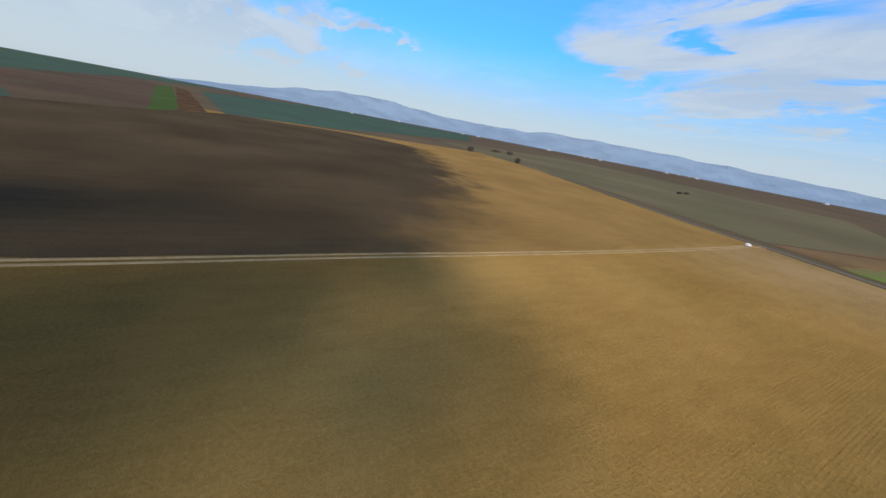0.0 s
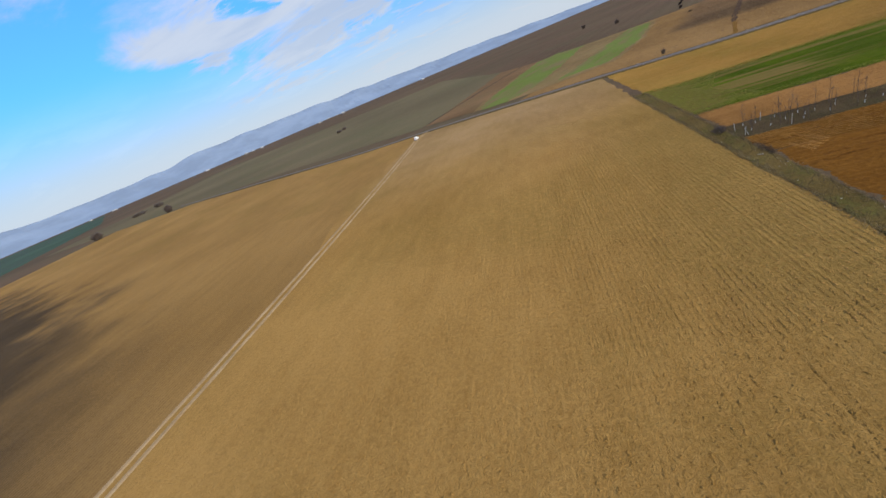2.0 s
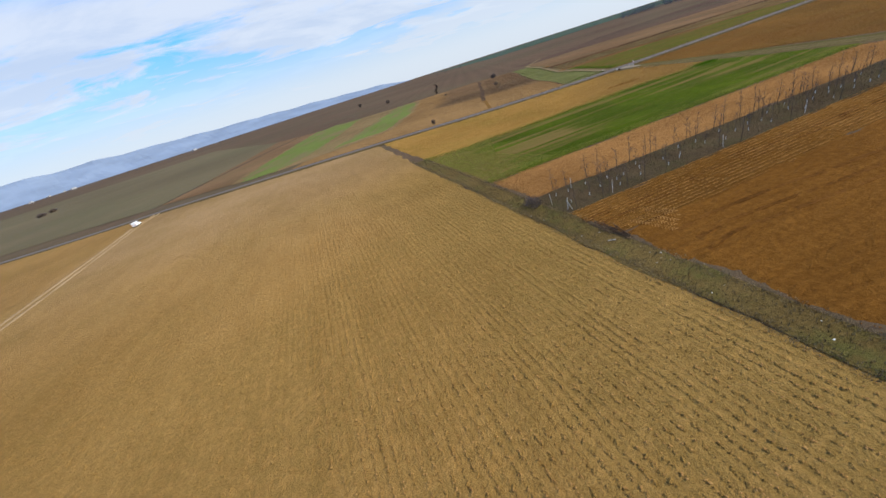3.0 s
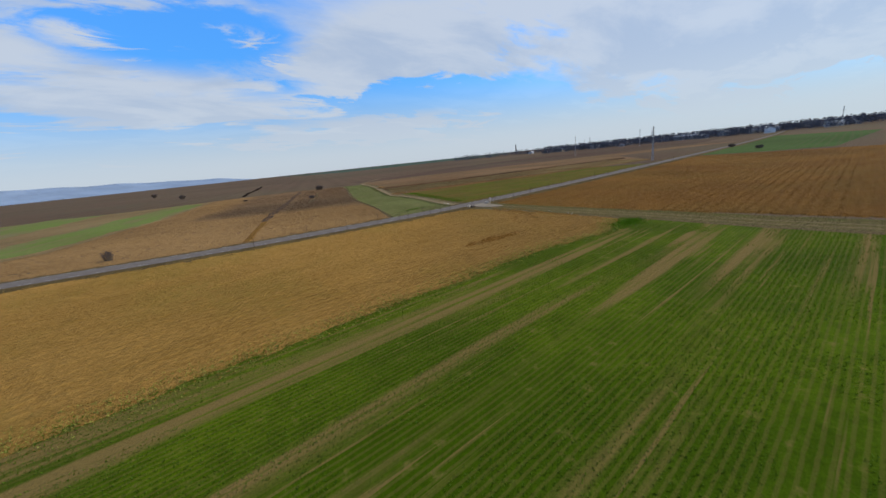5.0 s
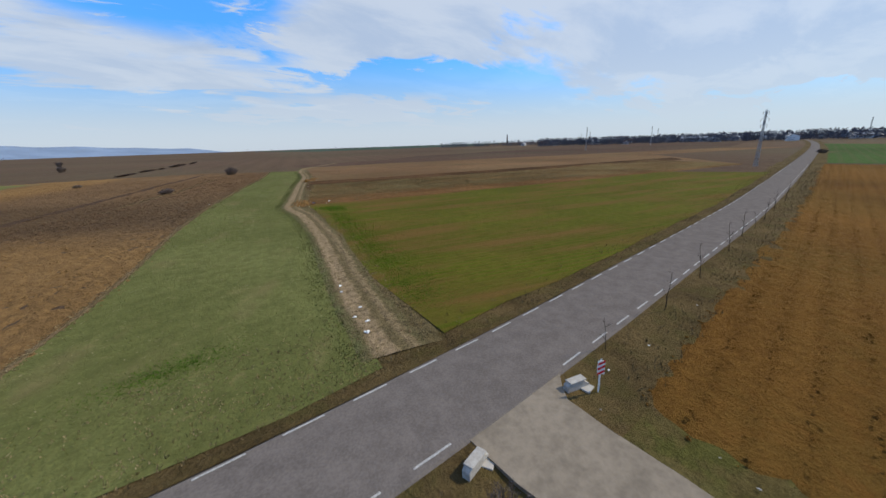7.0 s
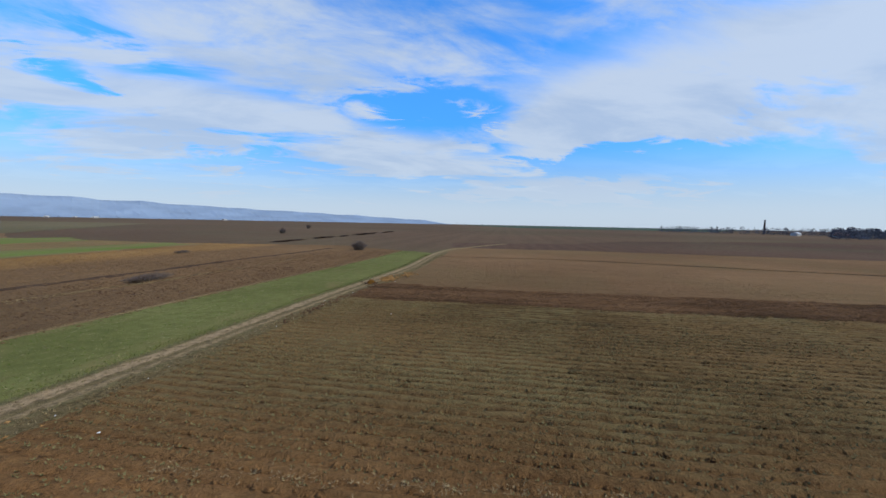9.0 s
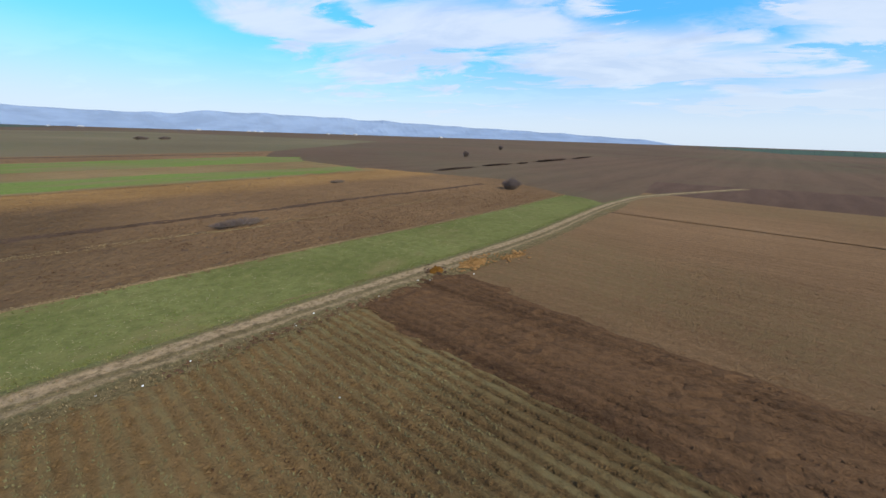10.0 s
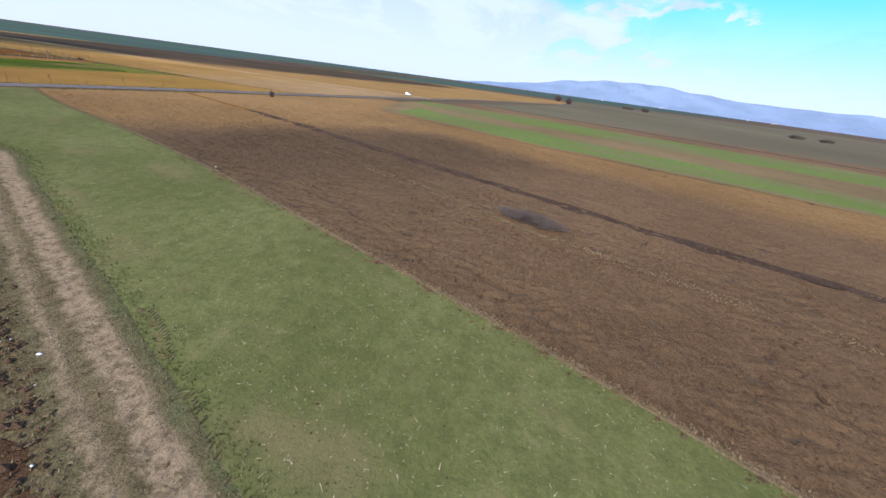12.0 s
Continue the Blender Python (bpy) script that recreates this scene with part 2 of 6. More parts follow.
def thin_leaf(name, colour, vary=0.4, passing=0.45):
    """Thin blades that let part of the light through."""
    m = Nodes(name, 0.7)
    tone = m.mix(m.step(m.noise(3.0, 4, 0.6), 0.3, 0.7), tuple(c * (1 - vary) for c in colour), tuple(c * (1 + vary) for c in colour))
    back = m.add("ShaderNodeBsdfTranslucent")
    m.put(tone, back.inputs["Color"])
    both = m.add("ShaderNodeMixShader")
    both.inputs["Fac"].default_value = passing
    m.put(m.bsdf.outputs[0], both.inputs[1])
    m.put(back.outputs[0], both.inputs[2])
    m.put(both.outputs[0], m.tree.nodes["Material Output"].inputs["Surface"])
    return m.done(tone)


def lanes(name, bare, between, margin, wheels, core, weeds=None):
    """A farm track: wheel lanes of pressed dirt (centre, half width), worn ground between them, grass towards the edges.
    Reads the distance from the middle line, which the band's mesh carries as the attribute across."""
    m = Nodes(name)
    at = m.add("ShaderNodeAttribute")
    at.attribute_name = "across"
    wide, fine, grit = m.noise(0.55, 4, 0.6), m.noise(2.6, 5, 0.65), m.noise(9.0, 5, 0.7)
    x = m.math("ADD", at.outputs["Fac"], m.math("ADD", m.math("MULTIPLY", m.math("SUBTRACT", wide, 0.5), 0.6), m.math("MULTIPLY", m.math("SUBTRACT", fine, 0.5), 0.45)))
    inner = m.step(m.math("ABSOLUTE", x, 0.0), core + 0.35, core - 0.35)
    lane = None
    for c, w, worn in wheels:
        one = m.step(m.math("ABSOLUTE", m.math("SUBTRACT", x, c), 0.0), w + 0.2, w - 0.16, 0.0, worn)
        lane = one if lane is None else m.math("MAXIMUM", lane, one)
    lane = m.math("MULTIPLY", lane, m.step(fine, 0.28, 0.55, 0.35, 1.0))
    tone = m.step(m.math("ADD", m.math("MULTIPLY", fine, 0.5), m.math("MULTIPLY", grit, 0.5)), 0.36, 0.64)
    edge = m.mix(tone, tuple(c * 0.75 for c in margin), tuple(min(1, c * 1.2) for c in margin))
    if weeds:
        edge = m.mix(m.step(m.noise(0.8, 4, 0.6), 0.42, 0.6, 0.0, 0.8), edge, m.mix(tone, tuple(c * 0.8 for c in weeds), tuple(c * 1.2 for c in weeds)))
    far_side = m.step(x, -0.8, -1.5)
    edge = m.mix(m.math("MULTIPLY", far_side, 0.85), edge, m.mix(tone, (0.06, 0.042, 0.02), (0.15, 0.108, 0.053)))
    colour = m.mix(inner, edge, m.mix(tone, tuple(c * 0.6 for c in between), tuple(c * 1.3 for c in between)))
    colour = m.mix(lane, colour, m.mix(tone, tuple(c * 0.72 for c in bare), tuple(min(1, c * 1.2) for c in bare)))
    m.bump(m.math("ADD", m.math("MULTIPLY", fine, 0.8), grit), 0.9, 0.1)
    return m.done(colour)


STAND = ((-25, -32.9, 14, 0.9, 0.12), (-20, -36.5, 12, 0.45, 0.12), (-18, -40.6, 13, 1.0, 0.1), (-11.5, -39.0, 4, 0.5, 0.1), (-57, -42.0, 10, 3.0, 0.16), (-58, -48.6, 14, 0.4, 0.12), (-46, -31.4, 14, 0.4, 0.12),
         (-36, -41.5, 9, 0.4, 0.12), (-69, -40, 5.5, 15, 0.17), (-27, -30.2, 26, 1.5, -0.12), (-16, -34.8, 20, 0.9, -0.1), (-14, -38.0, 16, 0.8, -0.12), (-48, -34.5, 14, 2.2, -0.14), (-40, -51, 22, 2.0, -0.1),
         (-30, -46, 18, 3, -0.08), (-6.5, -34, 2.6, 6, -0.1))
TILL = 67.0        # heading of the long strips north of the road, degrees from +x
TAN_D, TAN_L = (0.215, 0.116, 0.031), (0.375, 0.214, 0.066)
# second stage: distance haze put into the colour; last stage: cloud shade
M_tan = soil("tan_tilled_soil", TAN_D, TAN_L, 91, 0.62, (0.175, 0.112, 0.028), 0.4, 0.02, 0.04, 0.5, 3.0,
             toned=(((0.185, 0.102, 0.032), (0.305, 0.176, 0.06), ((0, -143, -150, 4),)), ((0.2, 0.12, 0.05), (0.33, 0.208, 0.098), ((90, -75, 15, 24), (0, -150, -143, 4))), ((0.172, 0.102, 0.028), (0.33, 0.198, 0.062), ((0, -93, -74, 16), (90, -15, -45, 10))),
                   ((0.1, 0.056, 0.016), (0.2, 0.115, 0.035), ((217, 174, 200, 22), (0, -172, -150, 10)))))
# dark soil west of the track, with soft cloud shade put into its colour
M_shade_soil = soil("damp_dark_ploughed_soil", (0.185, 0.102, 0.032), (0.305, 0.176, 0.06), 91, 0.62, None, 0.5, 0.02, 0.3, 0.5, toned=(((0.038, 0.026, 0.0145), (0.086, 0.057, 0.031), ((253, 112, 140, 60), (232.8, 158, 208, 44))),))
M_tan_road = soil("tan_tilled_soil_along_road", (0.1927, 0.1035, 0.0231), (0.3329, 0.1849, 0.04812), -4, 0.8, (0.1635, 0.1169, 0.02118), 0.5, 0.03, 0.15, 0.6, toned=(((0.1167, 0.06457, 0.01732), (0.2335, 0.1281, 0.03466), ((-45, -14, 6, 12),)),))
M_tan_pale = soil("pale_tilled_soil", (0.1517, 0.07123, 0.02121), (0.309, 0.1547, 0.05134), -2.5, 0.5, None, 0.4, 0.05, 0.1)
M_crumb = soil("dry_pale_crumbs", (0.2332, 0.12, 0.0351), (0.4452, 0.2496, 0.0858), None, patch=0.3)
M_brown = soil("brown_ploughed_soil", (0.0901, 0.03888, 0.00741), (0.212, 0.09792, 0.01989), -2.5, 0.5, None, 0.4, 0.03, 0.1)
M_smooth = soil("smooth_rusty_soil", (0.09752, 0.04032, 0.00741), (0.2067, 0.09024, 0.01716), -2.5, 0.9, None, 0.4, 0.03, 0.1)
M_east = soil("east_tilled_soil", (0.0795, 0.03648, 0.00819), (0.1643, 0.07872, 0.01794), -1, 1.25, (0.1007, 0.0672, 0.0156), 0.4, 0.03, 0.12, 0.5)
# browner soil zones, with passing cloud shade put into their colour
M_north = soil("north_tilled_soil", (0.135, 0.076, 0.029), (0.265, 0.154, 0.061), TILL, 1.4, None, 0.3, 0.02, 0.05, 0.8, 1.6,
               toned=(((0.087, 0.051, 0.025), (0.188, 0.113, 0.056), ((TILL - 16, 23, 39, 14), (TILL - 90, -63, -53, 10))),
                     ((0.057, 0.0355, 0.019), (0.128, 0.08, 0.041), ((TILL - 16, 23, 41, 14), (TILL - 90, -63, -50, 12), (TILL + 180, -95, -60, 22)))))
M_dark = soil("fresh_dark_ploughed_soil", (0.03488, 0.01898, 0.009747), (0.117, 0.06464, 0.03181), -21, 0.75, None, 0.3, 0.06, 0.1, 1.6, 14.0, bands=0.32)
M_weedy = soil("weedy_tilled_soil", (0.044, 0.0255, 0.011), (0.16, 0.094, 0.039), -22.5, 0.67, (0.15, 0.117, 0.052), 0.7, 0.05, 0.02,
               toned=(((0.072, 0.036, 0.0145), (0.2, 0.104, 0.042), ((67.5, 63, 54, 8),)),), crest=0.75)
M_grey = soil("grey_brown_soil", (0.0986, 0.0563, 0.0277), (0.194, 0.116, 0.059), -22, 1.2, (0.119, 0.088, 0.0396), 0.5, 0.02, 0.1)
M_far = soil("far_brown_soil", (0.05267, 0.0326, 0.02257), (0.1078, 0.06646, 0.04514), TILL, 6.0, (0.08778, 0.07524, 0.04264), 0.6, 0.006, 0.2, grain=0.5)
M_fallow = soil("far_fallow_land", (0.088, 0.070, 0.040), (0.148, 0.116, 0.066), TILL, 8.0, (0.085, 0.088, 0.042), 0.5, 0.006, 0.2, grain=0.5)
M_ground = soil("open_land", (0.066, 0.043, 0.028), (0.128, 0.083, 0.052), TILL, 14.0, (0.095, 0.082, 0.046), 0.7, 0.004, 0.2, grain=0.5)
# green crop, with the blue of distance haze put into the colour
M_teal = soil("far_winter_crop_land", (0.036, 0.062, 0.042), (0.062, 0.098, 0.066), TILL, 14.0, (0.055, 0.05, 0.05), 0.7, 0.004, 0.2, grain=0.5)
M_strip = crop("short_green_crop", (0.108, 0.112, 0.034), (0.2028, 0.1554, 0.0697), TILL, 0.5, 0.50, 0.85, 0.06, 0.04, (0.149, 0.151, 0.05), 0.6)
M_stripes = crop("striped_green_crop", (0.036, 0.066, 0.0018), (0.17, 0.117, 0.037), -2.5, 0.3, 0.47, 0.62, 0.085, 0.25, (0.07, 0.108, 0.003), 0.035, STAND)
M_green = crop("olive_green_crop", (0.07088, 0.07882, 0.008114), (0.1441, 0.08462, 0.02435), -20, 0.6, 0.4, 0.66, 0.08, 0.4)
M_far_green = crop("far_green_crop", (0.115, 0.155, 0.03), (0.19, 0.145, 0.07), TILL, 3.0, 0.41, 0.68, 0.03, 0.2, (0.14, 0.185, 0.042), 0.25)
M_village_green = crop("dark_green_crop", (0.045, 0.078, 0.018), (0.11, 0.09, 0.04), 0, 3.0, 0.6, 0.8, 0.01, 0.3)
M_verge = soil("dry_grass_verge", (0.05408, 0.03626, 0.016), (0.1227, 0.0833, 0.0352), None, tint=(0.06864, 0.0588, 0.0176), tint_amount=0.6, patch=0.3)
M_ditch = soil("weedy_ditch_grass", (0.07072, 0.04704, 0.016), (0.156, 0.1058, 0.0368), None, tint=(0.0884, 0.0882, 0.024), tint_amount=0.75, patch=0.12)
M_litter = soil("grey_leaf_litter", (0.03952, 0.02646, 0.0144), (0.08944, 0.06174, 0.0328), None, tint=(0.0572, 0.05488, 0.0208), tint_amount=0.55, patch=0.2)
M_rut = soil("pressed_soil", (0.09328, 0.04704, 0.01092), (0.2067, 0.1075, 0.02652), None, patch=0.3)
M_furrow = soil("damp_furrow_soil", (0.042, 0.0265, 0.017), (0.088, 0.055, 0.035), None, patch=0.3)
M_moist = soil("moist_clods", (0.062, 0.036, 0.021), (0.13, 0.077, 0.043), None, patch=0.3)
M_rust = soil("pressed_rusty_soil", (0.06572, 0.02688, 0.00585), (0.1537, 0.06528, 0.01404), None, patch=0.3)
M_track = soil("dirt_track", (0.105, 0.068, 0.036), (0.21, 0.142, 0.08), TILL, 1.5, (0.10, 0.088, 0.035), 0.6, 0.3, 0.2)
M_lane = lanes("dirt_farm_track", (0.255, 0.18, 0.102), (0.122, 0.092, 0.045), (0.112, 0.097, 0.044), ((0.5, 0.42, 1.0), (-0.65, 0.2, 0.6)), 1.1, (0.105, 0.107, 0.041))
M_jlane = lanes("worn_grassy_field_track", (0.1452, 0.1074, 0.0491), (0.09856, 0.0792, 0.0293), (0.088, 0.066, 0.02376), ((0.8, 0.3, 0.9), (-0.8, 0.3, 0.9)), 1.9, (0.07216, 0.0704, 0.01742))
M_stubble = soil("dry_tan_stubble_soil", (0.12, 0.078, 0.035), (0.225, 0.15, 0.07), TILL, 2.5, (0.12, 0.108, 0.04), 0.5, 0.03, 0.2)
M_wheel = soil("pale_pressed_wheel_track", (0.2408, 0.1548, 0.0774), (0.3784, 0.2666, 0.1462), 91, 1.5, (0.2064, 0.1376, 0.0645), 0.5, 0.2, 0.2)
M_asphalt = plain("old_grey_asphalt", (0.128, 0.108, 0.095), 0.95, 14.0, 0.22)
M_paint = plain("worn_white_road_paint", (0.33, 0.315, 0.295), 0.75, 18.0, 0.45)
M_apron = plain("grey_concrete_slab", (0.2, 0.163, 0.122), 0.9, 4.0, 0.22)
M_concrete = plain("pale_concrete", (0.36, 0.33, 0.29), 0.9, 5.0, 0.22)
M_bark = plain("grey_brown_bark", (0.11, 0.085, 0.066), 0.9, 12.0, 0.35)
M_dark_bark = plain("dark_sapling_bark", (0.04, 0.03, 0.026), 0.9, 12.0, 0.3)
M_hedge = plain("dark_hedge_twigs", (0.05, 0.035, 0.028), 0.9, 12.0, 0.3)
M_twig = plain("bare_twigs", (0.11, 0.085, 0.078), 0.9, 12.0, 0.3)
M_metal = plain("weathered_galvanised_steel", (0.30, 0.31, 0.32), 0.55, 6.0, 0.2, 0.6)
M_white = plain("white_paint", (0.75, 0.75, 0.73), 0.5, 6.0, 0.08)
M_guard = plain("whitewash", (0.55, 0.54, 0.52), 0.8, 6.0, 0.2)
M_red = plain("red_paint", (0.55, 0.03, 0.03), 0.5, 6.0, 0.15)

# ---- mesh helpers ----


def mesh_object(name, verts, faces, material, parent=None, label=""):
    me = bpy.data.meshes.new(name)
    me.from_pydata(verts, [], faces)
    me.materials.append(material)
    me.update()
    ob = new(name, me)
    if parent:
        ob.parent = parent
    if label:
        ob["label"] = label
    return ob


def part(name, bm, material, parent, label=""):
    me = bpy.data.meshes.new(name)
    bm.to_mesh(me)
    bm.free()
    me.materials.append(material)
    ob = new(name, me)
    ob.parent = parent
    if label:
        ob["label"] = label
    return ob


def thing(name, place, label, category, group=""):
    ob = new(name)
    ob.empty_display_size = 0.3
    ob.location = place
    return tagged(ob, label, category, group)


def wobble(points, step=4.0, amount=0.35, seed=0.0):
    """A closed outline cut into short pieces, with an uneven edge."""
    res = []
    for (x0, y0), (x1, y1) in zip(points, points[1:] + points[:1]):
        length = math.hypot(x1 - x0, y1 - y0)
        n = max(1, min(120, int(length / step)))
        for i in range(n):
            f = i / n
            x, y = x0 + (x1 - x0) * f, y0 + (y1 - y0) * f
            res.append((x + amount * noise.noise((x * 0.21 + seed, y * 0.21, 3.1)) + 0.5 * amount * noise.noise((x * 0.9, y * 0.9, seed)),
                        y + amount * noise.noise((x * 0.21, y * 0.21 + seed, 7.7)) + 0.5 * amount * noise.noise((x * 0.9, y * 0.9, seed + 5))))
    return res


LEVEL = [0.012]


def sheet(name, points, material, label, category="field", step=4.0, amount=0.35, z=None):
    """A flat piece of land with an uneven outline; each lies a little above the one before."""
    if z is None:
        LEVEL[0] += 0.005
        z = LEVEL[0]
    line = [Vector(p) for p in wobble(points, step, amount, z * 50)]
    co, _, faces, *_ = delaunay_2d_cdt(line, [], [list(range(len(line)))], 1, 1e-4)
    faces = [f if (co[f[1]] - co[f[0]]).cross(co[f[2]] - co[f[0]]) > 0 else f[::-1] for f in map(list, faces)]
    return tagged(mesh_object(name, [(p.x, p.y, z) for p in co], faces, material), label, category, kind="structure")


def inside(points, x, y):
    """Which of the places x, y (arrays) lie in the outline."""
    res = np.zeros(x.shape, bool)
    for (x0, y0), (x1, y1) in zip(points, points[1:] + points[:1]):
        cross = (y0 > y) != (y1 > y)
        with np.errstate(divide="ignore", invalid="ignore"):
            res ^= cross & (x < (x1 - x0) * (y - y0) / (y1 - y0 if y1 != y0 else 1e-9) + x0)
    return res


def value_noise(x, y, seed):
    """Smooth noise from -1 to 1 on arrays."""
    rng = np.random.RandomState(seed)
    table = rng.rand(256, 256) * 2 - 1
    xi, yi = np.floor(x).astype(int), np.floor(y).astype(int)
    fx, fy = x - xi, y - yi
    fx, fy = fx * fx * (3 - 2 * fx), fy * fy * (3 - 2 * fy)
    g = lambda a, b: table[a % 256, b % 256]
    return (g(xi, yi) * (1 - fx) + g(xi + 1, yi) * fx) * (1 - fy) + (g(xi, yi + 1) * (1 - fx) + g(xi + 1, yi + 1) * fx) * fy


def edge_distance(points, x, y):
    """Distance from the outline, positive inside."""
    best = np.full(x.shape, 1e9)
    for (x0, y0), (x1, y1) in zip(points, points[1:] + points[:1]):
        ex, ey = x1 - x0, y1 - y0
        t = np.clip(((x - x0) * ex + (y - y0) * ey) / max(ex * ex + ey * ey, 1e-9), 0, 1)
        best = np.minimum(best, np.hypot(x - x0 - t * ex, y - y0 - t * ey))
    return np.where(inside(points, x, y), best, -best)


def ploughed(name, points, material, label, degrees, spacing=0.7, depth=0.09, along=0.8, rough=0.05, seed=1, category="field", bend=0.25, z=0.0, swell=None, uneven=1.0):
    """Land with real furrows: ridges that run along the heading, uneven and crumbled, sinking away at the edge."""
    a = radians(degrees)
    d, s = np.array((math.cos(a), math.sin(a))), np.array((-math.sin(a), math.cos(a)))
    p = np.array(points)
    u, v = p @ d, p @ s
    us, vs = np.arange(u.min() - 1, u.max() + 1, along), np.arange(v.min() - 1, v.max() + 1, spacing / 2)
    U, V = np.meshgrid(us, vs, indexing="ij")
    side = np.broadcast_to(np.arange(len(vs)) % 2, U.shape)
    Vw = V + bend * value_noise(U * 0.05, V * 0.02, seed) + 0.12 * spacing * value_noise(U * 1.3, V * 3, seed + 1)
    X, Y = U * d[0] + Vw * s[0], U * d[1] + Vw * s[1]
    edge = edge_distance(points, X, Y) + 0.35 * value_noise(U * 0.3, V * 0.3, seed + 4) + 0.2 * value_noise(U * 1.1, V * 1.1, seed + 5)
    rise = np.clip((edge + 0.1) / 0.7, 0, 1)
    ridge_height = np.clip(0.75 + 0.45 * uneven * value_noise(U * 0.4, V * 1.7, seed + 2) + 0.35 * value_noise(U * 0.06, V * 0.05, seed + 6), 0.15, 1.6)
    Z = z - 0.08 + rise * (0.10 + depth * side * ridge_height + rough * value_noise(U * 1.9, V * 2.3, seed + 3))
    if swell:
        Z = np.where(edge > 0.6, z + 0.02 + (Z - z - 0.02) * (0.35 + 0.65 * np.clip((X - swell[0]) / (swell[1] - swell[0]), 0, 1)), Z)
    keep = (edge > -0.5)
    keep = keep[:-1, :-1] | keep[1:, 1:] | keep[1:, :-1] | keep[:-1, 1:]
    index = np.arange(U.size).reshape(U.shape)
    quads = np.stack([index[:-1, :-1], index[1:, :-1], index[1:, 1:], index[:-1, 1:]], -1)[keep]
    used, inverse = np.unique(quads, return_inverse=True)
    co = np.stack([X.ravel(), Y.ravel(), Z.ravel()], -1)[used]
    ob = tagged(mesh_object(name, co.tolist(), inverse.reshape(-1, 4).tolist(), material), label, category, kind="structure")
    ob.data.attributes.new("crest", "FLOAT", "POINT").data.foreach_set("value", side.ravel()[used].astype(float))
    return ob


# ---- ground and fields ----
bm = bmesh.new()
rings = [0, 150, 400, 900, 1800, 3200, 4700]
loops = []
for r in rings[1:]:
    loops.append([bm.verts.new((r * math.cos(i * math.tau / 48), r * math.sin(i * math.tau / 48), -0.03)) for i in range(48)])
bm.faces.new(loops[0])
for a, b in zip(loops, loops[1:]):
    for i in range(48):
        bm.faces.new((a[i], b[i], b[(i + 1) % 48], a[(i + 1) % 48]))
me = bpy.data.meshes.new("ground")
bm.to_mesh(me)
bm.free()
me.materials.append(M_ground)
tagged(new("ground", me), "wide flat brown farmland reaching the horizon", "ground", kind="structure")

# centre line of the road, from the west to the village in the east
ROAD = [(-430, 142), (-240, 71), (-205, 57), (-172, 47), (-150, 43.5), (-138, 41.0), (-106, 31.8), (-72, 21.2), (-43.4, 10.9), (-19.3, 4.95), (-15, 4.2), (-7, 2.9),
        (5, 1.85), (19, 1.1), (50, -0.3), (120, -1.2), (260, -1.5), (420, 2), (600, 12)]


def smooth_line(points, step=3.0):
    res = []
    pts = [points[0]] + points + [points[-1]]
    for i in range(1, len(pts) - 2):
        p0, p1, p2, p3 = (Vector(p) for p in pts[i - 1:i + 3])
        n = max(2, int((p2 - p1).length / step))
        for k in range(n):
            t = k / n
            res.append(0.5 * (2 * p1 + (p2 - p0) * t + (2 * p0 - 5 * p1 + 4 * p2 - p3) * t * t + (3 * p1 - p0 - 3 * p2 + p3) * t ** 3))
    res.append(Vector(points[-1]))
    return res


def ribbon(line, offsets, heights, ragged=0.0, seed=0, firm=None):
    """Verts and faces of a band that follows a line, with a cross-section of offsets (left positive) and heights."""
    verts, faces = [], []
    n = len(offsets)
    for i, p in enumerate(line):
        d = (line[min(i + 1, len(line) - 1)] - line[max(i - 1, 0)]).normalized()
        s = Vector((-d.y, d.x))
        for k, (o, h) in enumerate(zip(offsets, heights)):
            o2 = o + (ragged * noise.noise((p.x * 0.35 + seed, p.y * 0.35, k * 3.7)) if ragged and k != firm else 0)
            q = p + s * o2
            verts.append((q.x, q.y, h))
    for i in range(len(line) - 1):
        for k in range(n - 1):
            a = i * n + k
            faces.append((a + 1, a, a + n, a + n + 1))
    return verts, faces


ROAD_LINE = smooth_line(ROAD)
HALF = 1.85


def road_y(x):
    for a, b in zip(ROAD, ROAD[1:]):
        if a[0] <= x <= b[0]:
            return a[1] + (b[1] - a[1]) * (x - a[0]) / (b[0] - a[0])
    return ROAD[-1][1]


v, f = ribbon(ROAD_LINE, [HALF + 0.2, HALF, 0, -HALF, -HALF - 0.2], [0.02, 0.15, 0.19, 0.15, 0.02], 0.05)
road = tagged(mesh_object("road", v, f, M_asphalt), "narrow old grey asphalt country road with worn dashed edge lines", "road", kind="structure")
v, f = ribbon(ROAD_LINE, [4.8, 3.4, 2.6, HALF + 0.1], [-0.03, 0.025, 0.02, 0.11], 0.7, 3, 3)
tagged(mesh_object("verge", v, f, M_verge), "dry brown grass verge along the asphalt road", "verge", kind="structure")
v, f = ribbon(ROAD_LINE, [-HALF - 0.1, -3.3, -4.4, -6.2], [0.11, 0.0, 0.01, -0.06], 0.6, 9, 0)
tagged(mesh_object("verge", v, f, M_verge), "dry weedy grass verge beside the road and fields", "verge", kind="structure")


def along_road(x0, x1, off, step=8):
    n = max(2, int(abs(x1 - x0) / step))
    return [(x0 + (x1 - x0) * i / n, road_y(x0 + (x1 - x0) * i / n) + off) for i in range(n + 1)]


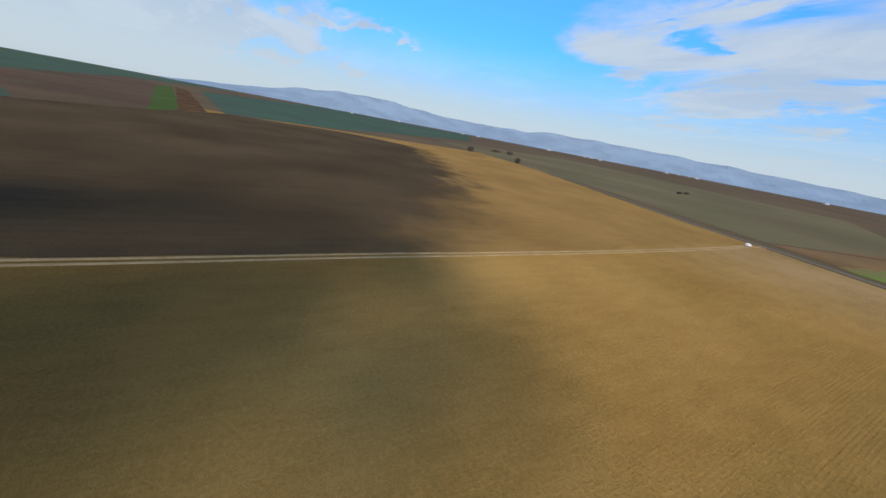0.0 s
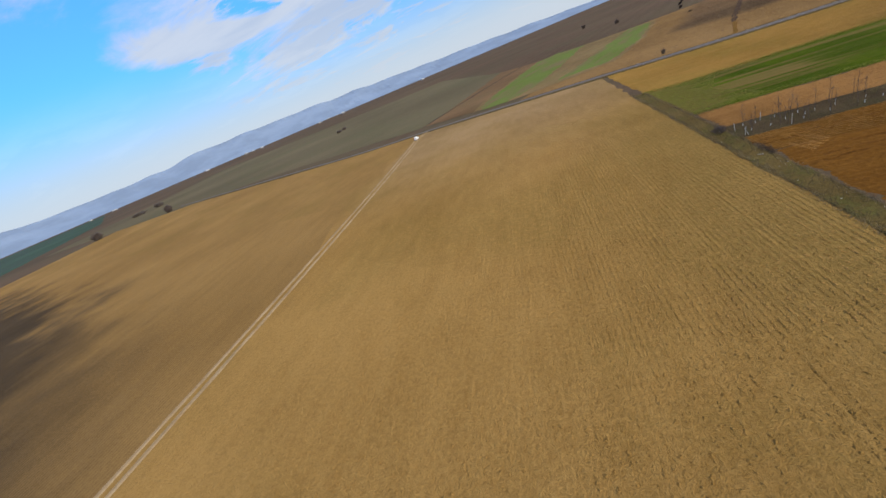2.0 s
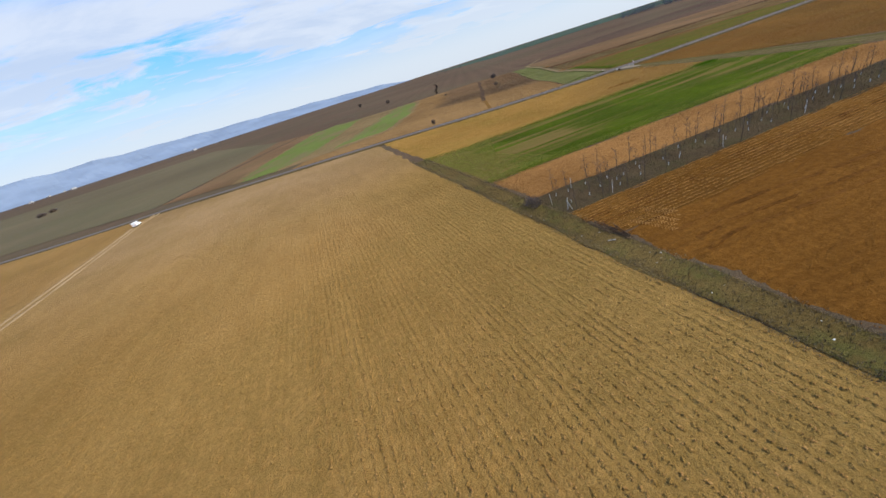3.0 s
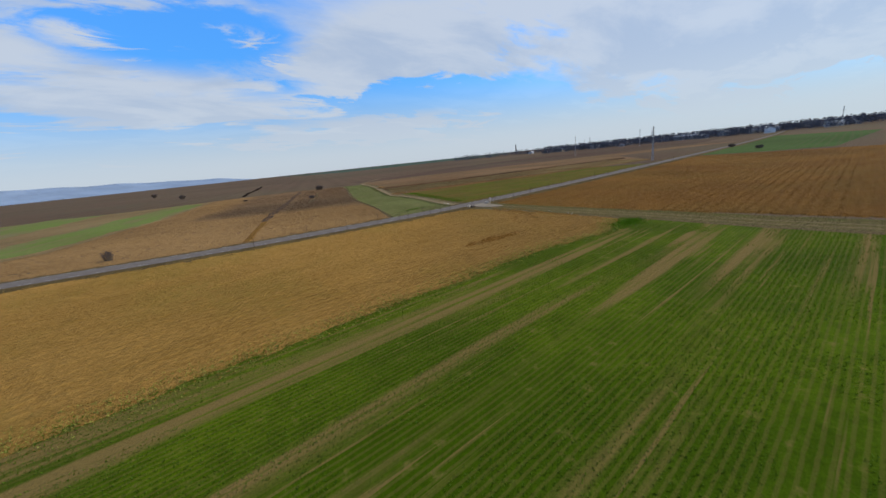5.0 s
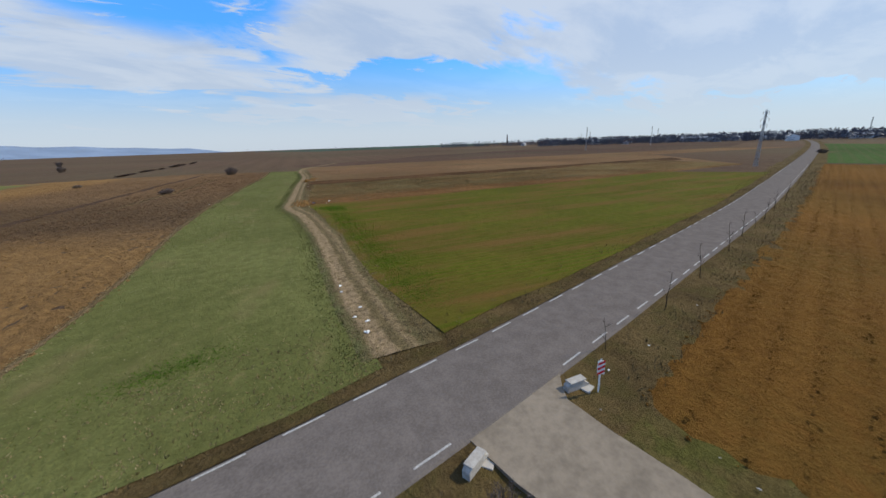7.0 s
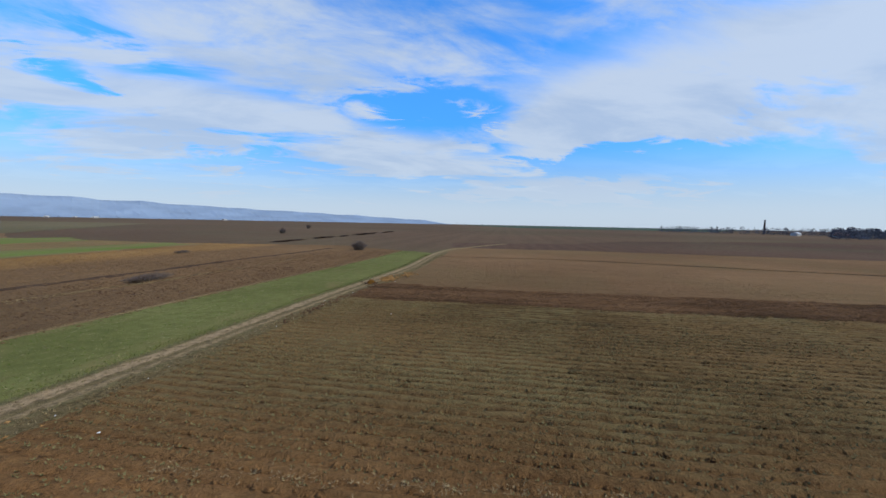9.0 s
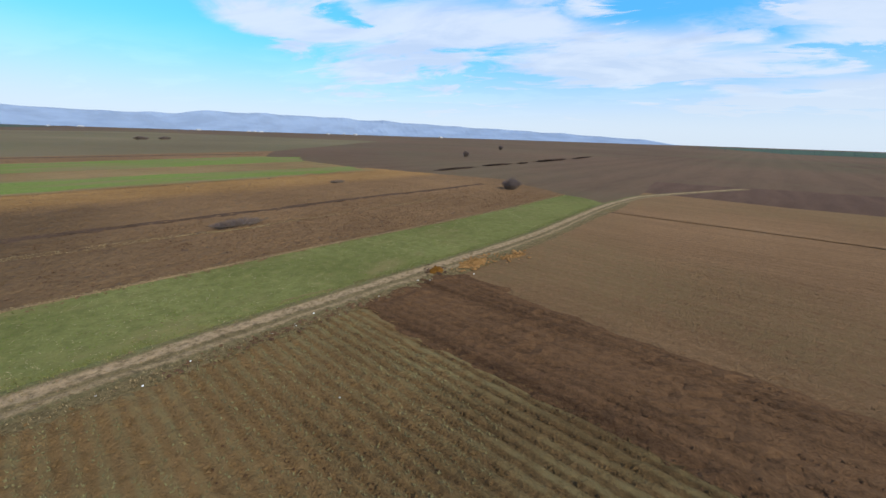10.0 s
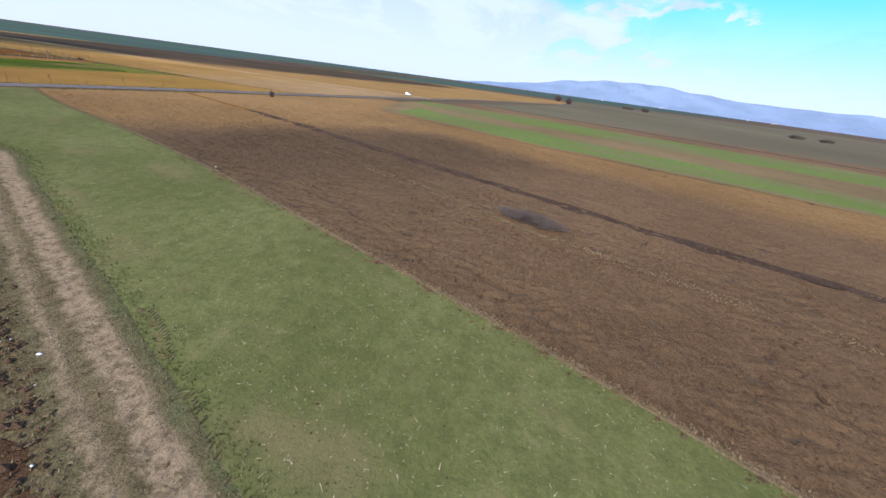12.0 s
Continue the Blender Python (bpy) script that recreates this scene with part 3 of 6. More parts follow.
# big tan field in the west, and the tan field along the road
FIELD_A = [(-137.5, -290), (-73.4, -290), (-73.4, -28), (-73, 16)] + along_road(-74, -136, -4.4)
FIELD_B = along_road(-72, -4, -3.5) + [(-1.6, -2.6), (-0.9, -6), (-1.4, -14), (-3.0, -30.0), (-4.5, -30.6), (-7.5, -31.1), (-9.5, -32.2), (-12, -32.5), (-14.5, -31.7), (-17, -30.9), (-21.3, -29.9), (-31, -29.5), (-45, -28.7), (-62, -27.7), (-71.6, -26.2)]
FIELD_STRIPES = [(-71.4, -25.4), (-62, -27.0), (-45, -28.0), (-36.4, -28.4), (-31, -28.8), (-27, -28.9), (-21.3, -29.2), (-17, -30.2), (-14.5, -31.0), (-12, -31.8), (-9.5, -31.5), (-7.5, -30.4), (-4.5, -29.9), (-2.8, -30.0), (-4.6, -45), (-5.0, -57.0), (-70.8, -52.8)]
FIELD_PALE = [(-70.8, -52.8), (-6, -57.2), (-3, -66.8), (-70.8, -63.2)]
ORCHARD = [(-70.8, -63.2), (-3, -66.8), (0, -72.4), (-71.2, -69.4)]
FIELD_BROWN = [(-71.2, -69.1), (-3, -72.1), (-3, -79), (-33, -77.4), (-62, -76.4), (-71, -75.6)]
FIELD_SMOOTH = [(-71, -75.0), (-62, -75.8), (-33, -76.8), (-3, -78.3), (-3, -190), (-71, -190)]
FIELD_EAST = along_road(6, 132, -3.7) + [(131, -26), (128, -110), (3.6, -110), (2.6, -30), (3.6, -12), (4.6, -4)]
STRIP_EDGE = [(-13.4, 6.8), (-5.9, 24.0), (0.4, 42.0), (8.0, 60.6), (16.4, 78.3), (21.2, 88.5), (25.6, 97.0), (29.8, 105.5), (35.5, 117.9), (41.0, 131.0), (44.2, 138.2)]
FIELD_STRIP = STRIP_EDGE + [(48, 136.0), (51.4, 130.8), (48.2, 122.8), (40.3, 102.3), (34.2, 89.6), (27.4, 76.4), (23.4, 67.6), (20.2, 60.9), (16.8, 53.9), (13.6, 46.7), (12.0, 38), (8.4, 26), (3.8, 13.8), (0.9, 5.0), (-6, 5.7)]
FIELD_NORTH = along_road(-12.6, -102, 3.0) + [(-73, 87), (-22, 171), (28, 162), (45.0, 138.6)] + [(x + 0.8, y - 0.3) for x, y in STRIP_EDGE[-2:0:-1]] + [(-12.4, 7.2)]
FIELD_GREEN = along_road(4.4, 100, 3.2) + [(94.3, 21.8), (58.9, 31.4), (32.8, 40.6), (17.2, 46.6), (14.6, 38), (10.9, 26), (6.2, 13.4)]
FIELD_WEEDY = [(17.2, 46.2), (33, 40.0), (59, 31), (128, 10), (148, 39), (77, 58), (52, 67.4), (35, 73.9), (31.2, 75.9), (30.0, 74.6), (26.4, 67.0), (23.2, 60.2), (19.8, 53.2)]
FIELD_DARK = [(30.8, 76.0), (35, 73.4), (41.8, 70.1), (51.6, 66.8), (77, 57.6), (150, 30), (165, 37), (89, 63), (70, 70.0), (58, 73.9), (51.6, 76.2), (46, 78.7), (39.8, 81.5), (39.9, 82.7), (38, 83.0), (35.8, 84.2), (33.0, 83.0)]
FIELD_GREY = [(40.2, 82.9), (46, 78.9), (51.6, 76.4), (58, 74.1), (70, 70.2), (89, 63), (165, 37), (188, 54), (124.5, 81), (80.5, 112), (51.5, 121.5), (38.0, 92.0), (37.4, 85.4)]
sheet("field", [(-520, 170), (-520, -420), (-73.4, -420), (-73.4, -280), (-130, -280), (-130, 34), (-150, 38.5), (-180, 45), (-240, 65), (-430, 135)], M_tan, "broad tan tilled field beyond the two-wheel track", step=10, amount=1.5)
# this sheet carries cloud shade in its colour
sheet("field", [(-142.2, -70), (-150, -40), (-250, -22), (-420, 20), (-500, -60), (-500, -172), (-455, -200), (-412, -220), (-340, -300), (-139.8, -330)], M_shade_soil, "dark ploughed field west of the two-wheel track, cloud shade in its colour", step=8, amount=0.8)
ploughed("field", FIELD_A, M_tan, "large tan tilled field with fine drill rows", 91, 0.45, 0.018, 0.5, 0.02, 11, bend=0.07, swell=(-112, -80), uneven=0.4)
ploughed("field", FIELD_B, M_tan_road, "tan cloddy tilled field beside the road", -4, 0.8, 0.04, 0.6, 0.05, 21, bend=0.3, uneven=1.6)
LEVEL[0] += 0.005
sheet("field", FIELD_STRIPES, M_stripes, "striped green young crop with bare tan bands", step=3, amount=0.12, z=0.004)
ploughed("field", FIELD_PALE, M_tan_pale, "pale tan ploughed strip beside the orchard", -2.5, 0.5, 0.035, 0.5, 0.05, 31)
sheet("orchard_floor", ORCHARD, M_litter, "grey leaf-littered ground of a young bare orchard", "orchard floor")
ploughed("field", FIELD_BROWN, M_brown, "rust-brown ploughed strip with pale clods beside the orchard", -2.5, 0.5, 0.12, 0.45, 0.06, 41, bend=0.08, uneven=0.6)
ploughed("field", FIELD_SMOOTH, M_smooth, "smooth rust-brown harrowed field with tractor tracks", -2.5, 0.8, 0.02, 0.8, 0.05, 43, bend=0.08)
sheet("field_edge", [(-73.7, -24.5), (-71.2, -24.5), (-70.9, -215), (-73.7, -215)], M_ditch, "weedy grey-green ditch strip between fields", "field edge", 2, 0.5)
# east of the junction
ploughed("field", FIELD_EAST, M_east, "brown tilled field with deep rows beside the road", -1, 1.25, 0.04, 0.7, 0.05, 51, bend=0.1)
sheet("field", [(128, -110), (600, -60), (600, -700), (-60, -700), (-60, -188), (4, -110)], M_far, "far brown tilled land", step=12, amount=2)
sheet("field", along_road(136, 370, -5) + [(300, -60), (140, -45), (134, -26)], M_village_green, "green young crop field near the village")
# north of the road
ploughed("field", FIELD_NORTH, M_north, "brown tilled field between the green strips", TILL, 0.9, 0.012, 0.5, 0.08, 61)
sheet("field", FIELD_STRIP, M_strip, "long narrow strip of short green crop", step=3, amount=0.25)
sheet("field", FIELD_GREEN, M_green, "olive green young crop field with faint rows")
sheet("field_base", [(20, 46.6), (60, 31), (128, 10), (190, 50), (125, 81), (80, 112), (57, 132), (40, 94), (33, 77), (24, 58)], M_grey, "bare brown soil between the ploughed fields", "field", 5, 0.3, z=-0.026)
ploughed("field", FIELD_WEEDY, M_weedy, "brown weedy tilled field with narrow ridges", -22.5, 0.67, 0.13, 0.5, 0.05, 71, bend=0.1)
ploughed("field", FIELD_DARK, M_dark, "freshly ploughed dark brown strip", -21, 0.75, 0.06, 0.5, 0.09, 81, z=0.045, bend=0.12)
ploughed("field", FIELD_GREY, M_grey, "grey-brown harrowed field", -22, 1.0, 0.015, 1.3, 0.015, 91)
sheet("field", [(52, 121.3), (80.8, 112.2), (124.5, 81.4), (300, 5), (300, 40), (150, 115), (98.8, 139.5), (62, 152)], M_grey, "dull brown harrowed strip beyond the brown field", step=8, amount=0.8)
sheet("field", [(62, 152), (98.8, 139.5), (150, 115), (300, 40), (600, 60), (600, 240), (340, 215), (172, 205), (122, 177), (97, 180), (71, 182)], M_far, "dull brown fields towards the pylons", step=12, amount=1.5)
sheet("field", [(-700, 160), (-300, 105), (-152, 60), (-142, 94), (-118, 234), (-250, 620), (-900, 700)], M_fallow, "grey-green fallow land", step=15, amount=2)
sheet("field", [(-150, 60), (-142, 94), (-118, 234), (-86, 192), (-118, 72), (-124, 50)], M_grey, "pale brown stubble strip", step=8, amount=1)
sheet("field_base", [(-124, 49), (-120, 72), (-88, 194), (-56, 182), (-14, 164), (-40, 92), (-62, 48), (-84, 44), (-104, 42)], M_stubble, "dry tan stubble soil between the far green strips", step=8, amount=1.5)
sheet("field", [(-120, 46), (-118, 71), (-88, 190), (-72, 199), (-56, 179), (-77, 110), (-92, 66), (-106, 43)], M_far_green, "bright green crop strip far beyond the brown field", step=2.5, amount=2.6)
sheet("field", [(-86, 52), (-65, 90), (-29, 171), (-18, 162), (-41, 94), (-64, 52)], M_far_green, "thin green crop strip between brown fields", step=2.5, amount=2.6)
# the darker soil here puts cloud shade into the colour
sheet("field", [(-1500, -430), (-1290, -330), (-455, -200), (-412, -220), (-357, -262), (-640, -390)], M_far, "rusty brown field in the distance, cloud shade in its dark colour", step=25, amount=4)
sheet("field", [(-360, -262), (-640, -390), (-1500, -430), (-3500, -100), (-4200, -1500), (-900, -2500), (200, -1500), (-60, -700), (-100, -420)], M_teal, "dark winter crop land towards the horizon, blue haze put into its colour", step=40, amount=6)
sheet("field", [(-415, -217), (-454, -204), (-1290, -309), (-1056, -308)], M_village_green, "distant green crop strip", step=20, amount=2)
sheet("field", [(-454, -204), (-479, -187), (-1133, -261), (-1281, -302)], M_dark, "distant dark ploughed strip", step=20, amount=2)
sheet("field", [(-500, -172), (-528, -79), (-1062, 457), (-2546, 1394), (-3400, 458), (-1311, -253)], M_teal, "distant green crop land", step=30, amount=5)

sheet("field", [(420, 860), (900, 760), (2600, 1900), (2400, 2900), (700, 2300)], M_teal, "green winter crop along the horizon, blue haze put into its colour", step=30, amount=5)

# tracks
NORTH_TRACK = [(2.0, 5.4), (4.7, 13.6), (9.4, 26), (13.0, 38), (14.6, 46.4), (18.0, 53.6), (21.4, 60.6), (24.6, 67.3), (28.8, 76.0), (32.2, 82.6), (35.6, 89.2), (41.7, 102), (49.6, 122.5), (55.4, 135), (63.5, 147.5), (92, 176)]


def band(name, line, offsets, heights, material, label, category, ragged, seed):
    """A ribbon whose mesh carries the distance from its middle line."""
    v, f = ribbon(line, offsets, heights, ragged, seed)
    ob = tagged(mesh_object(name, v, f, material), label, category, kind="structure")
    ob.data.attributes.new("across", "FLOAT", "POINT").data.foreach_set("value", offsets * len(line))
    return ob


band("dirt_track", smooth_line(NORTH_TRACK, 0.8), [1.8, 1.4, 0.95, 0.7, 0.5, 0.25, 0.0, -0.2, -0.42, -0.65, -0.95, -1.5, -2.1, -2.6], [0.02, 0.066, 0.07, 0.08, 0.066, 0.082, 0.086, 0.08, 0.062, 0.08, 0.065, 0.05, 0.02, -0.07],
     M_lane, "pale dry dirt farm track with wheel ruts and grassy margins", "dirt track", 0.14, 4)
FURROW = [(-27, 36.5), (-22, 48.5), (-14.4, 64), (-4.0, 86.2), (3.1, 101.2), (8.0, 113.5), (17.0, 131.2), (24.1, 148)]
v, f = ribbon(smooth_line(FURROW, 0.9), [1.0, 0.6, 0.2, -0.2, -0.6, -1.0], [-0.03, 0.1, 0.05, 0.05, 0.1, -0.03], 0.7, 31)
tagged(mesh_object("furrow", v, f, M_furrow), "deep dark furrow through the brown field", "furrow", kind="structure")
v, f = ribbon(smooth_line([(-36.5, 13.5), (-32, 24.5), (-29.2, 31), (-26.8, 37)], 0.9), [0.7, 0.4, 0.15, -0.15, -0.4, -0.7], [-0.03, 0.1, 0.06, 0.06, 0.1, -0.03], 0.4, 37)
tagged(mesh_object("furrow", v, f, M_rut), "shallow dry end of the furrow towards the road", "furrow", kind="structure")
for line in ([(0.4, -6.0), (-1.4, -8.4), (-2.5, -11.0), (-3.7, -13.2), (-5.4, -15.4), (-7.3, -16.8), (-9.8, -18.4)], [(0.6, -8.0), (-0.7, -11.0), (-2.3, -14.8), (-3.6, -17.4), (-5.2, -18.8), (-7.5, -20.6)], [(0.5, -7.0), (-1.0, -9.8), (-2.1, -12.2), (-3.2, -14.6), (-4.6, -17.2), (-6.4, -19.2)], [(0.9, -9.0), (0.0, -12.6), (-1.2, -16), (-2.3, -19.5), (-2.7, -24)]):
    v, f = ribbon(smooth_line(line, 0.8), [0.4, 0.26, 0.14, 0.0, -0.14, -0.26, -0.4], [-0.02, 0.07, 0.05, 0.05, 0.05, 0.07, -0.02], 0.12, line[0][0])
    tagged(mesh_object("wheel_track", v, f, M_rut), "curved tractor wheel track in the loose soil", "wheel track", kind="structure")
band("dirt_track", smooth_line([(1.8, -2.5), (1.1, -10), (0.4, -19), (-0.4, -32), (-1.8, -46), (-1.6, -75), (-1, -130)], 1.5), [4.6, 2.6, 1.6, 0.8, 0.0, -0.8, -1.6, -2.4, -3.6], [-0.07, 0.03, 0.06, 0.045, 0.085, 0.045, 0.06, 0.02, -0.08],
     M_jlane, "worn field track with green patches leading from the junction", "dirt track", 0.3, 8)
for off in (-0.85, 0.85):
    v, f = ribbon(smooth_line([(-139, -290), (-139.4, -188), (-140.4, -146), (-140.8, -108), (-141.4, -70), (-143.2, -20), (-145.6, 20), (-146.3, 27), (-145, 41)], 3.0),
                  [off + 0.42, off + 0.2, off - 0.2, off - 0.42], [0.02, 0.12, 0.12, 0.02], 0.14, off)
    tagged(mesh_object("wheel_track", v, f, M_wheel), "pale wheel track pressed into the tan field", "wheel track", kind="structure")

# distant hills
def ridge(name, label, bearing0, bearing1, distance, profile, colour, seed):
    """A range of hills as one open slope from foot to crest, shaped to fit the skyline in the camera's view. profile:
    heights from one bearing to the other.
    """
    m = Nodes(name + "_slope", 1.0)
    # the blue of distance haze is put into the slope colour
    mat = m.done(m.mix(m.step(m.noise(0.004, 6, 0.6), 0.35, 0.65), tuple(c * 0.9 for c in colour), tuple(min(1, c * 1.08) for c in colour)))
    verts, faces = [], []
    n = 160
    rows = 5
    for i in range(n + 1):
        b = radians(bearing0 + (bearing1 - bearing0) * i / n)
        k = i / n * (len(profile) - 1)
        j = min(int(k), len(profile) - 2)
        w = k - j
        w = w * w * (3 - 2 * w)
        h = 1.05 * (profile[j] * (1 - w) + profile[j + 1] * w)
        h *= 1 + 0.10 * noise.noise((i * 0.22, seed, 0)) + 0.02 * noise.noise((i * 0.7, seed, 5))
        for r in range(rows):
            q = r / (rows - 1)
            dist = distance * (0.86 + 0.14 * q + 0.015 * noise.noise((i * 0.3, r * 2.0, seed)))
            verts.append((dist * math.cos(b), dist * math.sin(b), -0.5 + h * q ** 1.2))
    for i in range(n):
        for r in range(rows - 1):
            a = i * rows + r
            faces.append((a, a + 1, a + rows + 1, a + rows))
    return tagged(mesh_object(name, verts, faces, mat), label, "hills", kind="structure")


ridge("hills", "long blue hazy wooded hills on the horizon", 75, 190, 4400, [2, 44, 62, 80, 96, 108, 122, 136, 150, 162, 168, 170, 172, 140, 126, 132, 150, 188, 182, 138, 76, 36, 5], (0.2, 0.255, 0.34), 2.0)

# ---- plants and small things: builders ----


def tube(bm, a, b, r0, r1, sides=4):
    """A tapered limb from a to b."""
    a, b = Vector(a), Vector(b)
    q = (b - a).to_track_quat("Z", "Y")
    ends = []
    for p, r in ((a, r0), (b, r1)):
        ends.append([bm.verts.new(p + q @ Vector((r * math.cos(k * math.tau / sides), r * math.sin(k * math.tau / sides), 0))) for k in range(sides)])
    for k in range(sides):
        bm.faces.new((ends[0][k], ends[0][(k + 1) % sides], ends[1][(k + 1) % sides], ends[1][k]))


def limb(bm, points, radii, sides=5):
    """One bent, tapered limb through the points."""
    rings = []
    points = [Vector(p) for p in points]
    for i, (p, r) in enumerate(zip(points, radii)):
        q = (points[min(i + 1, len(points) - 1)] - points[max(i - 1, 0)]).to_track_quat("Z", "Y")
        rings.append([bm.verts.new(p + q @ Vector((r * math.cos(k * math.tau / sides), r * math.sin(k * math.tau / sides), 0))) for k in range(sides)])
    for a, b in zip(rings, rings[1:]):
        for k in range(sides):
            bm.faces.new((a[k], a[(k + 1) % sides], b[(k + 1) % sides], b[k]))
    bm.faces.new(rings[-1])


def box(bm, centre, size, turn=0.0, bevel=0.0, tilt=None):
    m = Matrix.Translation(centre) @ (tilt or Matrix()) @ pose(0, 0, 0, 0, 0, turn) @ Matrix.Diagonal((*size, 1))
    made = bmesh.ops.create_cube(bm, size=1.0, matrix=m)["verts"]
    if bevel:
        edges = list({e for v in made for e in v.link_edges})
        bmesh.ops.bevel(bm, geom=edges, offset=bevel, segments=1, affect="EDGES")


def young_tree(rng, label, category="sapling", height=2.2, guard=False, name="sapling", spread=0.5, twigs=9, group="", bark=None):
    """A bare young tree: a leaning tapered trunk and upright side shoots that fork once."""
    tree = thing(name, (0, 0, 0), label, category, group)
    bm = bmesh.new()
    points = [Vector((0, 0, -0.05))]
    lean = Vector((rng.uniform(-0.12, 0.12), rng.uniform(-0.12, 0.12), 0))
    for i in range(1, 6):
        points.append(Vector((rng.uniform(-0.04, 0.04), rng.uniform(-0.04, 0.04), height * i / 5)) + lean * i / 3)
    limb(bm, points, [0.024 * height / 2 * (1 - i * 0.16) for i in range(6)])
    part("trunk", bm, bark or M_bark, tree)
    bm = bmesh.new()
    for i in range(twigs):
        f = rng.uniform(0.3, 0.95)
        k = min(int(f * 5), 4)
        base = points[k].lerp(points[k + 1], f * 5 - k)
        a = rng.uniform(0, math.tau)
        out = Vector((math.cos(a), math.sin(a), rng.uniform(0.5, 1.6))).normalized() * height * rng.uniform(0.16, 0.36) * (1.25 - f) * spread / 0.5
        tip = base + out
        tube(bm, base, tip, 0.010, 0.005, 3)
        for _ in range(3):
            g = base.lerp(tip, rng.uniform(0.35, 0.95))
            tube(bm, g, g + Vector((rng.uniform(-1, 1), rng.uniform(-1, 1), rng.uniform(0.2, 1.2))).normalized() * height * rng.uniform(0.05, 0.14), 0.005, 0.0025, 3)
    part("crown", bm, bark or M_twig, tree, "thin bare branches")
    if guard:
        bm = bmesh.new()
        tube(bm, (0, 0, 0), (lean.x * 0.3, lean.y * 0.3, 0.38), 0.035, 0.035, 6)
        part("trunk_guard", bm, M_guard, tree, "white trunk guard")
    return tree


def bare_bush(rng, label, width=2.0, height=1.4, stems=70, name="bush", long=1.0, group="", twig=0.012, bark=None):
    """A leafless bush: stems that fan out from the base and fork into fine twigs; long stretches it to a thicket."""
    bush = thing(name, (0, 0, 0), label, "bush", group)
    bm = bmesh.new()
    wood = bmesh.new()
    for i in range(stems):
        a, r = rng.uniform(0, math.tau), math.sqrt(rng.random())
        foot = Vector((r * math.cos(a) * width * 0.3 * long, r * math.sin(a) * width * 0.3, 0))
        full = (1 - 0.55 * r * r) * rng.uniform(0.7, 1.05)
        tip = Vector((r * math.cos(a) * width * 0.5 * long + rng.uniform(-0.15, 0.15) * width, r * math.sin(a) * width * 0.5 + rng.uniform(-0.15, 0.15) * width, height * full))
        mid = foot.lerp(tip, 0.5) + Vector((0, 0, 0.12 * height))
        tube(wood, foot - Vector((0, 0, 0.05)), mid, twig * 1.5, twig, 3)
        tube(wood, mid, tip, twig, twig * 0.5, 3)
        for _ in range(6):
            g = mid.lerp(tip, rng.uniform(-0.5, 0.95))
            tube(bm, g, g + Vector((rng.uniform(-1, 1), rng.uniform(-1, 1), rng.uniform(-0.1, 1.1))).normalized() * height * rng.uniform(0.12, 0.3), twig * 0.6, twig * 0.25, 3)
    part("wood", wood, bark or M_bark, bush)
    part("crown", bm, bark or M_twig, bush, "dense bare twigs")
    return bush


def lumps(name, label, spots, material, rng, low=0.04, high=0.12, flat=0.6, category="clods"):
    """Many loose clods or stones as one mesh of uneven eight-sided lumps, set at the given spots (x, y, z)."""
    spots = np.array(spots)
    n = len(spots)
    base = np.array([(1, 0, 0), (0, 1, 0), (-1, 0, 0), (0, -1, 0), (0, 0, 1), (0, 0, -0.6)], float)
    size = low + (high - low) * rng.rand(n, 1, 1) ** 2.5
    v = base[None] * (0.65 + 0.7 * rng.rand(n, 6, 1)) * size * np.array((1, 1, flat))
    a = rng.rand(n) * math.tau
    c, s = np.cos(a)[:, None], np.sin(a)[:, None]
    stretch = 1 + 0.8 * rng.rand(n, 1)
    x, y = v[:, :, 0] * stretch, v[:, :, 1]
    v = np.stack([x * c - y * s, x * s + y * c, v[:, :, 2]], -1) + spots[:, None]
    f = np.array([(0, 1, 4), (1, 2, 4), (2, 3, 4), (3, 0, 4), (1, 0, 5), (2, 1, 5), (3, 2, 5), (0, 3, 5)])
    faces = (f[None] + 6 * np.arange(n)[:, None, None]).reshape(-1, 3)
    return tagged(mesh_object(name, v.reshape(-1, 3).tolist(), faces.tolist(), material), label, category, kind="stuff")


def scatter(points, count, rng, degrees=None, spacing=0.7, seed=0, clump=0.25, z=0.03):
    """Spots inside an outline, gathered on the rows and in clumps."""
    p = np.array(points)
    lo, hi = p.min(0), p.max(0)
    x, y = lo[0] + (hi[0] - lo[0]) * rng.rand(count * 4), lo[1] + (hi[1] - lo[1]) * rng.rand(count * 4)
    if degrees is not None:
        a = radians(degrees)
        v = -x * math.sin(a) + y * math.cos(a)
        shift = (np.round(v / spacing) * spacing - v) * 0.75
        x, y = x - shift * math.sin(a), y + shift * math.cos(a)
    keep = inside(points, x, y) & (value_noise(x * 0.25, y * 0.25, seed) * 0.6 + value_noise(x * 0.9, y * 0.9, seed + 1) * 0.5 > rng.rand(len(x)) * 1.2 - 0.7 - clump)
    x, y = x[keep][:count], y[keep][:count]
    return np.stack([x, y, np.full(len(x), z)], -1)


